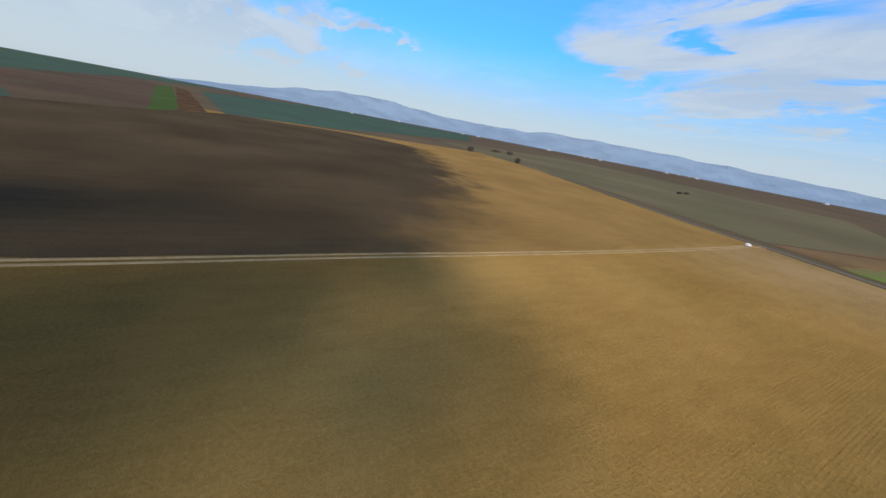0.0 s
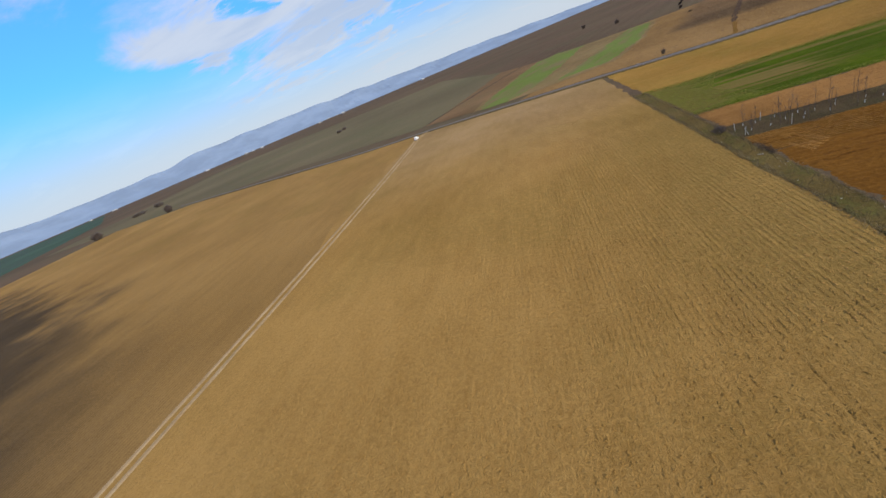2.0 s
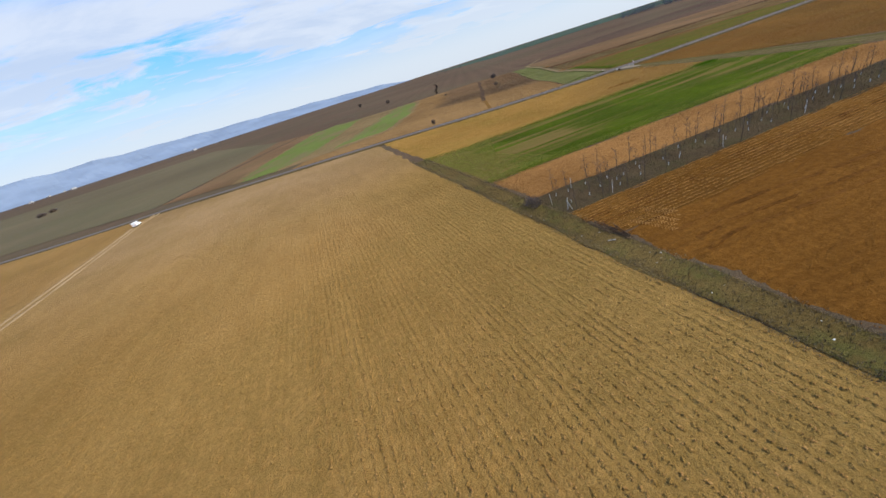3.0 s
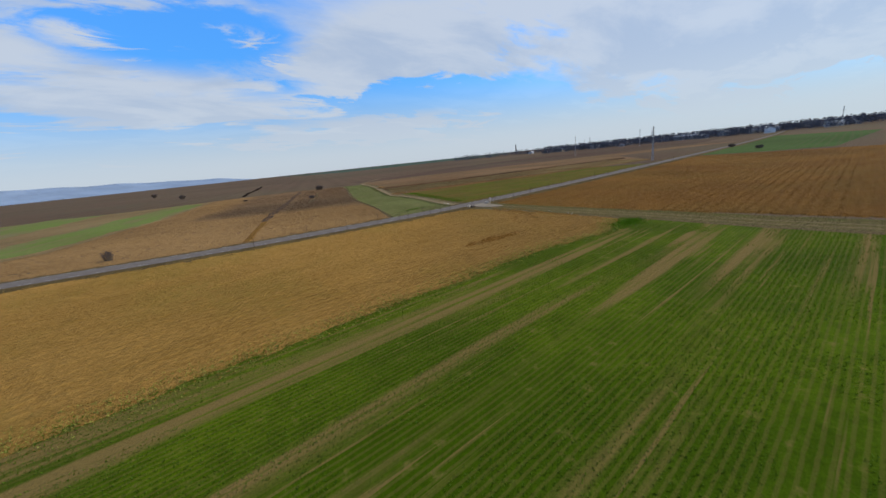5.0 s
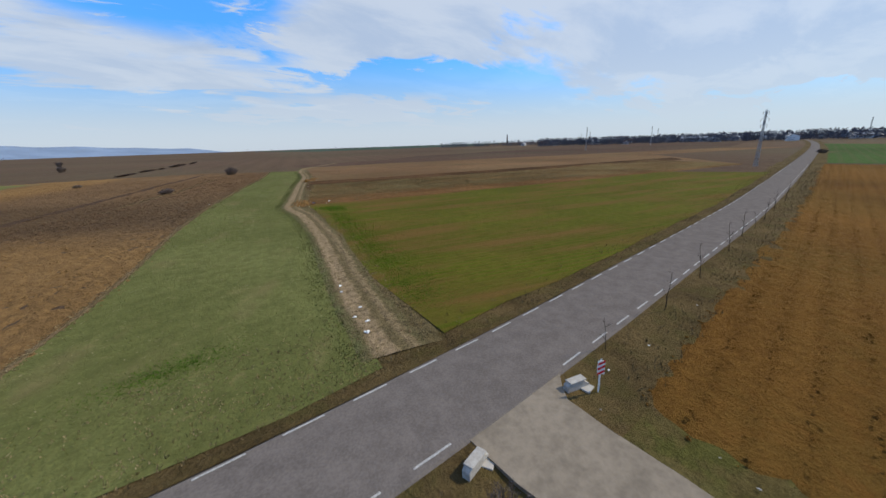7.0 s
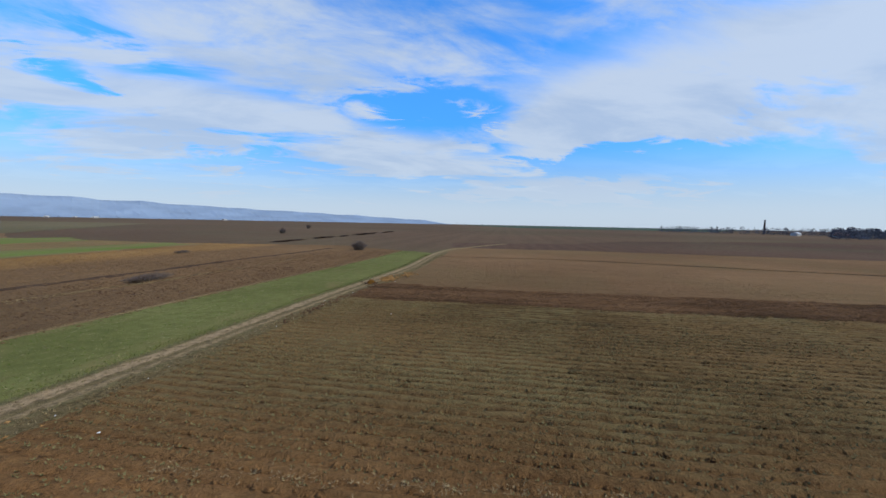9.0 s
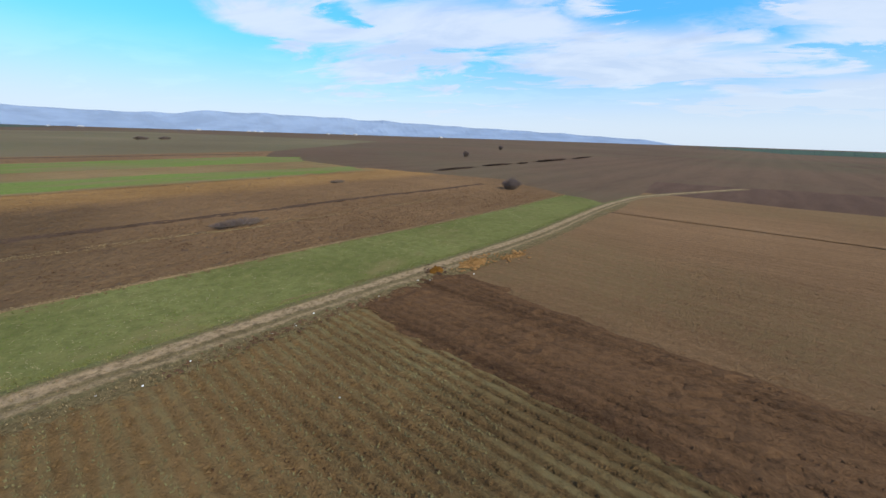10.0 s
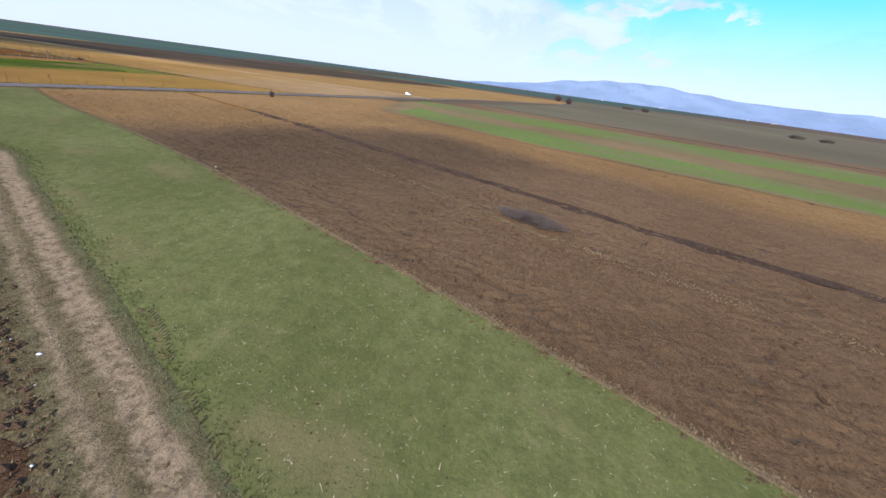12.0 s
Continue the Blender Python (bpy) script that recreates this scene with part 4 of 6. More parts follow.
def blades(name, label, spots, material, rng, low=0.08, high=0.2, width=0.02, per=3, category="grass", lie=0.5):
    """Tufts of narrow blades as one mesh: each blade one bent triangle."""
    spots = np.repeat(np.array(spots), per, 0)
    n = len(spots)
    a = rng.rand(n) * math.tau
    h = low + (high - low) * rng.rand(n)
    out = h * lie * (0.3 + rng.rand(n))
    d = np.stack([np.cos(a), np.sin(a), 0 * a], -1)
    s = np.stack([-np.sin(a), np.cos(a), 0 * a], -1) * (width * (0.6 + 0.8 * rng.rand(n)))[:, None]
    root = spots + d * 0.03 + np.array((0, 0, -0.01))
    tip = root + d * out[:, None] + np.array((0, 0, 1)) * h[:, None]
    v = np.stack([root - s, root + s, tip], 1).reshape(-1, 3)
    faces = np.arange(3 * n).reshape(-1, 3)
    return tagged(mesh_object(name, v.tolist(), faces.tolist(), material), label, category, kind="stuff")


rng = np.random.RandomState(7)
dice = random.Random(11)


# loose clods on the fields that the flight passes low over
def clods(outline, window, count, material, label, degrees, spacing, seed, low=0.03, high=0.12, z=0.05):
    x0, x1, y0, y1 = window
    spots = scatter([(x0, y0), (x1, y0), (x1, y1), (x0, y1)], count, rng, degrees, spacing, seed, 0.25, z)
    spots = spots[inside(outline, spots[:, 0], spots[:, 1])]
    return lumps("clods", label, spots, material, rng, low, high)


clods(FIELD_A, (-120, -73.6, -150, -28), 30000, M_tan, "crumbled tan clods on the tilled field", 91, 0.5, 1, 0.03, 0.11)
clods(FIELD_A, (-96, -73.8, -104, -44), 16000, M_tan, "crumbled tan clods near the ditch strip", 91, 0.5, 2, 0.02, 0.06, 0.055)
clods(FIELD_A, (-96, -73.8, -104, -44), 15000, M_crumb, "pale dry crumbs near the ditch strip", 91, 0.5, 4, 0.02, 0.055, 0.09)
clods(FIELD_B, (-46, -1, -29, 4), 42000, M_crumb, "pale dry crumbs beside the field track", -4, 0.8, 6, 0.01, 0.034, 0.07)
clods(FIELD_B, (-72, -2, -29, 18), 40000, M_tan_road, "crumbled tan clods beside the road", -4, 0.8, 3, 0.02, 0.06, 0.05)
clods(FIELD_PALE, (-71, -3, -67, -52), 16000, M_tan_pale, "pale crumbled clods beside the orchard", -2.5, 0.5, 5, 0.03, 0.09, 0.05)
clods(FIELD_BROWN, (-71, -10, -80, -69), 20000, M_brown, "rust-brown clods on the ploughed strip", -2.5, 0.5, 7, 0.015, 0.05, 0.08)
clods(FIELD_BROWN, (-71, -14, -80, -69), 40000, M_crumb, "pale dry clods on the ploughed strip", -2.5, 0.5, 8, 0.012, 0.045, 0.11)
clods(FIELD_SMOOTH, (-71, -14, -110, -75), 7000, M_smooth, "rust-brown crumbs on the harrowed field", None, 0.62, 9, 0.02, 0.06, 0.04)
clods(FIELD_EAST, (3, 60, -50, 1), 14000, M_east, "brown clods on the tilled field", -1, 1.25, 9, 0.02, 0.065, 0.05)
clods(FIELD_WEEDY, (20, 75, 30, 77), 18000, M_weedy, "brown clods among thin weeds", -22.5, 0.67, 11, 0.03, 0.1, 0.08)
clods(FIELD_DARK, (31, 100, 50, 87), 16000, M_dark, "dark moist clods on the fresh ploughing", -21, 0.75, 13, 0.025, 0.09, 0.08)
clods(FIELD_NORTH, (-30, 44, 8, 140), 34000, M_north, "brown clods on the harrowed soil", None, 1.1, 15, 0.03, 0.13, 0.04)
clods(FIELD_GREY, (37, 90, 65, 135), 10000, M_grey, "small grey-brown clods", -22, 1.0, 17, 0.03, 0.1, 0.03)
spots = scatter([(-20, 44), (16, 60), (42, 134), (24, 140)], 9000, rng, None, 1, 19, 0.1, 0.06)
spots = spots[inside(FIELD_NORTH, spots[:, 0], spots[:, 1])]
lumps("clods", "dark damp clods on the brown field", spots, M_moist, rng, 0.03, 0.13)
damp_spots = [(-22.5 + 7.0 * q + rng.normal(0, 0.5), -21.6 - 1.3 * q + rng.normal(0, 0.45), 0.06) for q in rng.rand(520)]
lumps("clods", "dark brown damp clods in a patch of the tan field", damp_spots, M_brown, rng, 0.03, 0.13)

# ---- grass and crop blades ----
M_blade = thin_leaf("green_crop_blades", (0.068, 0.118, 0.004))
M_blade_grey = plain("dull_green_crop_blades", (0.1165, 0.1208, 0.0336), 0.7, 3.0, 0.4)
M_blade_olive = thin_leaf("olive_crop_blades", (0.08906, 0.09354, 0.01225))
M_straw = plain("dry_straw", (0.32, 0.245, 0.14), 0.8, 3.0, 0.3)
M_dry_pale = plain("pale_dry_grass", (0.21, 0.155, 0.08), 0.85, 2.0, 0.35)
M_weed = plain("thin_grey_green_weeds", (0.125, 0.108, 0.045), 0.8, 3.0, 0.35)
M_sprout = thin_leaf("yellow_green_sprouts", (0.26, 0.255, 0.05), 0.3)
M_dry = plain("dry_brown_grass", (0.12, 0.088, 0.045), 0.85, 2.0, 0.4)


def rows_of(points, degrees, spacing, gap, rng, seed, cover=0.0, z=0.03, jitter=0.06, stand=()):
    """Spots along drill rows, missing where the stand is thin; stand as for crop()."""
    a = radians(degrees)
    d, s = np.array((math.cos(a), math.sin(a))), np.array((-math.sin(a), math.cos(a)))
    p = np.array(points)
    u, v = p @ d, p @ s
    U, V = np.meshgrid(np.arange(u.min(), u.max(), gap), np.arange(v.min(), v.max(), spacing), indexing="ij")
    U, V = U.ravel() + gap * (rng.rand(U.size) - 0.5), V.ravel() + jitter * (rng.rand(U.size) - 0.5)
    x, y = U * d[0] + V * s[0], U * d[1] + V * s[1]
    full = value_noise(U * 0.05, V * 0.33, seed) + 0.5 * value_noise(U * 0.5, V * 0.7, seed + 1)
    for cx, cy, w, h, amount in stand:
        out = np.hypot((U - cx * d[0] - cy * d[1]) / w, (V - cx * s[0] - cy * s[1]) / h)
        full = full - 5 * amount * np.clip((1.25 - out) / 0.7, 0, 1)
    keep = inside(points, x, y) & (full > cover)
    return np.stack([x[keep], y[keep], np.full(keep.sum(), z)], -1)


blades("crop_rows", "bright green drilled crop blades", rows_of(FIELD_STRIPES, -2.5, 0.3, 0.16, rng, 3, 0.0, 0.016, 0.2, STAND), M_blade, rng, 0.03, 0.09, 0.018, 3, "crop", 0.9)
blades("crop_rows", "short dull green crop blades", rows_of(FIELD_STRIP, TILL, 0.4, 0.17, rng, 5, -0.55, 0.04, 0.4), M_blade_grey, rng, 0.03, 0.08, 0.016, 3, "crop")
blades("crop_rows", "olive green crop blades in thin rows", rows_of([(3.6, 6.4), (75, 4.2), (75, 26.5), (60, 31.5), (33, 40.6), (20, 46.0), (4, 12)], -20, 0.5, 0.2, rng, 7, -0.25, 0.04, 0.2), M_blade_olive, rng, 0.03, 0.09, 0.018, 3, "crop")
M_lush = thin_leaf("lush_green_blades", (0.06, 0.135, 0.004), 0.35)
lush = [(5.2 + 10.4 * q + abs(rng.normal(0, 1.6)), 8.2 + 29 * q + rng.normal(0, 0.8), 0.04) for q in rng.rand(12000)]
lush += [(18.0 + rng.normal(0, 0.9), 40.6 + rng.normal(0, 1.5), 0.04) for _ in range(3200)]
blades("crop_rows", "lush bright green crop along the dirt track", [q for q in lush if inside(FIELD_GREEN, np.array([q[0]]), np.array([q[1]]))[0]], M_lush, rng, 0.03, 0.07, 0.013, 7, "crop", 0.9)
lush = [(-4.8 + rng.normal(0, 1.1), 10.9 + rng.normal(0, 0.45), 0.04) for _ in range(1100)]
blades("grass", "bright green tuft patch at the end of the crop strip", lush, M_lush, rng, 0.03, 0.07, 0.013, 6)
edge_line = smooth_line([(x - 0.05, y) for x, y in STRIP_EDGE], 0.6)
v, f = ribbon(edge_line, [0.2, 0.08, -0.06, -0.16], [0.0, 0.1, 0.095, 0.04], 0.1, 77)
tagged(mesh_object("balk", v, f, M_track), "low pale earth balk along the green strip", "balk", kind="structure")
balk = [(p.x + rng.normal(0, 0.16), p.y + rng.uniform(-0.4, 0.4), 0.08) for p in edge_line for _ in range(45)]
blades("grass", "pale dry grass line between the strip and the brown field", balk, M_dry_pale, rng, 0.03, 0.08, 0.014, 4)
ridges = rows_of(FIELD_WEEDY, -22.5, 0.67, 0.16, rng, 9, 0.0, 0.15, 0.35)
ridges = ridges[ridges[:, 0] < 78]
ridges = ridges[edge_distance(FIELD_WEEDY, ridges[:, 0], ridges[:, 1]) > 0.5]
blades("weeds", "thin grey-green weeds on the soil ridges", ridges, M_weed, rng, 0.03, 0.1, 0.02, 5, "weeds", 0.9)
# dark clods put in the hollows in place of shade between ridges
hollows = rows_of(FIELD_WEEDY, -22.5, 0.67, 0.3, rng, 12, -0.3, 0.03, 0.2)
hollows = hollows - np.array((0.335 * math.sin(radians(22.5)), 0.335 * math.cos(radians(22.5)), 0))
hollows = hollows[(hollows[:, 0] < 70) & (edge_distance(FIELD_WEEDY, hollows[:, 0], hollows[:, 1]) > 0.6)]
lumps("clods", "dark clods that put shade into the hollows between the ridges", hollows, M_dark, rng, 0.02, 0.07)
spots = scatter([(-71, -27.2), (-58, -27.6), (-63, -40), (-60, -52), (-70.6, -52.4)], 16000, rng, None, 1, 27, 0.5, 0.04)
blades("weeds", "pale thin weeds at the end of the striped crop", spots, M_sprout, rng, 0.03, 0.1, 0.02, 4, "weeds", 0.9)
verge_line = smooth_line([(-71.4, -25.4), (-62, -27.0), (-45, -28.0), (-36.4, -28.4), (-31, -28.8), (-27, -28.9), (-21.3, -29.2), (-17, -30.2), (-14.5, -31.0), (-12, -31.8), (-9.5, -31.5), (-7.5, -30.4), (-4.5, -29.9)], 0.5)
verge_line += smooth_line([(-70.6, -52.4), (-50, -53.8), (-30, -55.2), (-6, -56.8)], 0.5)
lush = [(-5.6 + rng.normal(0, 1.5), -31.9 + rng.normal(0, 0.8), 0.03) for _ in range(2600)]
blades("grass", "lush green headland patch at the corner of the striped crop", lush, M_lush, rng, 0.03, 0.08, 0.014, 5)
spots = [(p.x + rng.uniform(-0.4, 0.4), p.y + rng.normal(-0.1, 0.5), 0.05) for p in verge_line for _ in range(26)]
blades("crop_rows", "stray crop blades along the ragged field edge", spots, M_blade, rng, 0.03, 0.08, 0.018, 3, "crop", 0.9)
spots = [(p.x + rng.uniform(-0.4, 0.4), p.y + rng.normal(-0.4, 0.4), 0.02) for p in verge_line[:-100] for _ in range(10)]
lumps("clods", "tan clods spilled over the edge of the crop", spots, M_tan_road, rng, 0.02, 0.06)
spots = [(p.x + rng.uniform(-0.4, 0.4), p.y + rng.normal(0.3, 0.8), 0.06) for p in verge_line for _ in range(46)]
blades("weeds", "thin yellow-green weeds along the edge of the striped crop", spots, M_sprout, rng, 0.03, 0.09, 0.018, 3, "weeds", 0.9)
straw = [(25.5 + 14 * q + rng.normal(0, 0.3), 48.9 - 4.3 * q + rng.normal(0, 0.16), 0.16) for q in rng.rand(240)]
blades("straw_bits", "thin pale line of straw on the weedy field", straw, M_dry_pale, rng, 0.02, 0.06, 0.016, 3, "straw", 2.0)
spots = scatter([(-13.4, 6.4), (1.2, 4.6), (4.2, 10.5), (-3, 10), (-11.4, 11)], 1500, rng, None, 1, 37, 0.2, 0.05)
blades("grass", "dry brown grass where the green strip meets the road", spots, M_dry_pale, rng, 0.03, 0.1, 0.014, 4)
tufts = scatter([(2, 30), (22, 62), (50, 125), (40, 136), (-4, 36)], 7000, rng, None, 1, 23, 0.2, 0.03)
tufts = tufts[inside(FIELD_STRIP, tufts[:, 0], tufts[:, 1])]
blades("grass", "darker green weed tufts in the thin crop strip", tufts, M_blade, rng, 0.03, 0.1, 0.02, 5)
tufts = tufts[rng.rand(len(tufts)) < 0.7] + np.array((0.4, 0.3, 0.02))
lumps("clods", "small brown clods lying in the thin green crop", tufts, M_dark, rng, 0.012, 0.045)
spots = scatter(FIELD_STRIP, 8000, rng, None, 1, 21, 0.5, 0.06)
blades("straw_bits", "pale straw flecks lying on the green strip", spots, M_straw, rng, 0.01, 0.03, 0.012, 1, "straw", 6.0)
litter = np.random.RandomState(23)
spots = scatter([(8, 52), (13, 47), (31, 84), (44, 112), (36, 116), (16, 76)], 1500, litter, None, 1, 43, 0.6, 0.07)
spots = spots[inside(FIELD_STRIP, spots[:, 0], spots[:, 1])]
blades("straw_bits", "loose dry maize stalks strewn over the green strip", spots, M_straw, litter, 0.012, 0.03, 0.016, 1, "straw", 9.0)


def tyre_marks(line, label, width=0.36, gap=0.17):
    """Lugs of turned soil in two slanting rows along a line, as a tractor tyre leaves them."""
    verts, faces = [], []
    pts = smooth_line(line, gap)
    for i in range(len(pts) - 1):
        p, q = Vector(pts[i][:2]), Vector(pts[i + 1][:2])
        d = (q - p).normalized()
        n = Vector((-d.y, d.x))
        for side in (-1, 1):
            k = 0.8 + 0.4 * litter.rand()
            if litter.rand() < 0.15:
                continue
            a = p + n * side * 0.03 + d * (0.08 if side > 0 else 0.0)
            b = a + n * side * width * 0.5 * k - d * 0.13 * k
            w, h, m = d * 0.024 * k, 0.022 * k, len(verts)
            for c, e in ((a, 0.8), (b, 1.0)):
                for off, z in ((-1.5, 0.03), (-0.6, 0.06 + h * e), (0.6, 0.06 + h * e), (1.5, 0.03)):
                    verts.append((c.x + w.x * off, c.y + w.y * off, z))
            faces += [(m + j, m + j + 1, m + j + 5, m + j + 4) for j in range(3)] + [(m, m + 1, m + 2, m + 3), (m + 4, m + 5, m + 6, m + 7)]
    return tagged(mesh_object("tyre_marks", verts, faces, M_track), label, "tyre marks", kind="stuff")


tyre_marks([(28.5, 79.0), (29.5, 80.5), (30.5, 82.0)], "chevron tractor tyre marks pressed beside the dirt track")
tyre_marks([(25.6, 74.1), (26.5, 75.8), (27.6, 77.3)], "faint chevron tyre marks in the green strip's edge")
OLD_BALK = [(-1.4, 71.5), (1.8, 77.3), (5.0, 84.4), (6.5, 86.4), (8.3, 89.4), (9.5, 93.0), (10.6, 95.8)]
pts = [p for p in smooth_line(OLD_BALK, 0.05) if litter.rand() < 0.55]
spots = [(p.x + litter.normal(0, 0.1), p.y + litter.normal(0, 0.1), 0.07) for p in pts]
spots += [(p.x + litter.normal(0, 0.16), p.y + litter.normal(0, 0.16), 0.07) for p in pts if 85.4 < p.y < 91.4 for _ in range(5)]
blades("grass", "pale dry grass line beside the low bush in the brown field", spots, M_dry_pale, litter, 0.04, 0.16, 0.014, 4)
verge_spots = []
for p in ROAD_LINE:
    if -75 < p.x < 120:
        for _ in range(60):
            o = rng.uniform(2.0, 4.5) * (1 if rng.rand() < 0.45 else -1)
            verge_spots.append((p.x + rng.uniform(-1.6, 1.6), p.y + o + rng.uniform(-0.2, 0.2), 0.02))
verge_spots = [q for q in verge_spots if not (-1.0 < q[0] < 5.2 and q[1] < 1.2)]
blades("grass", "dry brown grass and weeds on the road verge", verge_spots, M_dry, rng, 0.06, 0.26, 0.014, 3, "grass")
spots = scatter([(-73.7, -100), (-71.0, -100), (-71.2, -25), (-73.7, -25)], 4200, rng, None, 1, 31, 0.6, 0.03)
blades("grass", "dry grey grass and weeds in the ditch strip", spots, M_dry, rng, 0.06, 0.24, 0.014, 3, "grass")
spots = [(-73.55 + rng.normal(0, 0.28), rng.uniform(-125, -22), 0.05) for _ in range(7000)]
blades("grass", "yellowish dry grass along the edge of the tan field", spots, M_dry_pale, rng, 0.04, 0.16, 0.014, 3)
spots = [(-71.2 + rng.normal(0, 0.22), rng.uniform(-110, -24), 0.05) for _ in range(4200)]
blades("grass", "dead grass along the ditch strip", spots, M_dry_pale, rng, 0.04, 0.15, 0.014, 3)
spots = scatter(ORCHARD, 5000, rng, None, 1, 33, 0.5, 0.03)
blades("grass", "sparse dead grass under the bare orchard trees", spots, M_dry, rng, 0.06, 0.2, 0.02, 2, "grass")
spots = scatter([(-2, -7), (3.6, -7), (3.2, -60), (-3.5, -60)], 2200, rng, None, 1, 35, 0.2, 0.06)
blades("grass", "short grass patches on the worn field track", spots, M_weed, rng, 0.03, 0.09, 0.014, 4, "grass")

# ---- the junction ----
def slab(outline, z0, z1, name, material, parent=None, label=""):
    bm = bmesh.new()
    low = [bm.verts.new((x, y, z0)) for x, y in outline]
    top = [bm.verts.new((x, y, z1)) for x, y in outline]
    face = bm.faces.new(top)
    n = len(outline)
    for i in range(n):
        bm.faces.new((low[i], low[(i + 1) % n], top[(i + 1) % n], top[i]))
    bmesh.ops.recalc_face_normals(bm, faces=bm.faces)
    me = bpy.data.meshes.new(name)
    bm.to_mesh(me)
    bm.free()
    me.materials.append(material)
    return new(name, me)


apron_line = wobble([(0.6, 0.9), (0.4, -1.4), (0.35, -3.6), (0.6, -5.4), (1.0, -6.2), (1.5, -6.7), (2.1, -6.8), (2.6, -6.5), (3.0, -5.7), (3.3, -4.2), (3.6, -2.4), (4.0, -0.9), (5.4, 0.4)], 0.5, 0.12, 4)
tagged(slab(apron_line, -0.05, 0.125, "apron", M_apron), "grey concrete apron with a broken rounded end at the junction", "apron", kind="structure")


def headwall(place, turn, label):
    """A low sloping culvert headwall of pale concrete."""
    wall = thing("culvert_headwall", place, label, "headwall", "culvert headwalls")
    wall.rotation_euler.z = radians(turn)
    bm = bmesh.new()
    prof = [(-0.75, 0, -0.1), (0.75, 0, -0.1), (0.75, 0, 0.22), (0.35, 0, 0.5), (-0.55, 0, 0.55), (-0.75, 0, 0.4)]
    front = [bm.verts.new((x, -0.17, z)) for x, _, z in prof]
    back = [bm.verts.new((x, 0.17, z)) for x, _, z in prof]
    bm.faces.new(front), bm.faces.new(back[::-1])
    for i in range(6):
        bm.faces.new((front[i], back[i], back[(i + 1) % 6], front[(i + 1) % 6]))
    bmesh.ops.recalc_face_normals(bm, faces=bm.faces)
    bmesh.ops.bevel(bm, geom=list(bm.edges), offset=0.03, segments=1, affect="EDGES")
    part("wall_block", bm, M_concrete, wall)
    bm = bmesh.new()
    box(bm, (-0.05, 0, 0.57), (1.1, 0.42, 0.07), 0, 0.02)
    part("coping", bm, M_concrete, wall, "chipped pale coping slab")
    bm = bmesh.new()
    box(bm, (0.5, -0.25, 0.05), (0.7, 0.5, 0.1), 18, 0.02)
    part("footing", bm, M_concrete, wall, "tilted slab at the foot")
    wall.scale = (0.62, 0.7, 0.62)
    return wall


headwall((0.05, -0.35, 0.02), 8, "pale chipped concrete culvert headwall at the roadside ditch")
headwall((4.75, -0.75, 0.02), -20, "low weathered concrete culvert headwall beside the marker post")

post = thing("marker_post", (5.1, -1.35, 0.0), "thin white marker post with a red and white striped panel", "marker post")
bm = bmesh.new()
tube(bm, (0, 0, -0.1), (0, 0, 1.55), 0.035, 0.035, 8)
part("pole", bm, M_white, post)
bm = bmesh.new()
box(bm, (0, -0.05, 1.2), (0.3, 0.03, 0.62), 0, 0.008)
panel = part("panel", bm, M_white, post, "white striped panel")
for i, z in enumerate((0.98, 1.2, 1.42)):
    bm = bmesh.new()
    v = [bm.verts.new((x, y, z + d + (0.08 if x > 0 else -0.08))) for y in (-0.076, -0.068) for x, d in ((-0.14, -0.055), (0.14, -0.055), (0.14, 0.055), (-0.14, 0.055))]
    for q in ((0, 1, 2, 3), (7, 6, 5, 4), (0, 4, 5, 1), (1, 5, 6, 2), (2, 6, 7, 3), (3, 7, 4, 0)):
        bm.faces.new([v[k] for k in q])
    part("stripe", bm, M_red, panel, "slanting red stripe")
post.rotation_euler.z = radians(-45)
post.scale = (0.8, 0.8, 0.8)

# saplings along the road
def copies(kinds, spots, dice, group=""):
    """Set copies of some kinds of plant at spots (x, y, turn, ...); the first of each kind is moved, not copied."""
    used = set()
    for i, (x, y) in enumerate(spots):
        k = kinds[dice.randrange(len(kinds))] if i >= len(kinds) else kinds[i]
        m = pose(x, y, 0, 0, 0, dice.uniform(0, 360))
        if k.name in used:
            copy_thing(k, m)
        else:
            used.add(k.name)
            k.matrix_basis = m


road_saplings = [young_tree(dice, "bare young roadside sapling on the dry verge", "sapling", h, False, "sapling", 0.5, n, "saplings along the road", M_dark_bark) for h, n in ((1.8, 4), (2.1, 5), (1.5, 3), (2.2, 5))]
sapling_x = [-14.9, -13.4, -11.7, -10.3, -8.9, -6.5, -4.7, 2.3, 7.7, 13, 19, 26.1, 31.6, 36, 40.3, 47.7, 55, 63.4, 74, 85, 97, 110, -19, -24, -30, -37]
copies(road_saplings, [(x, road_y(x) - 2.35 + dice.uniform(-0.25, 0.2)) for x in sapling_x if not 0.5 < x < 5.5], dice)

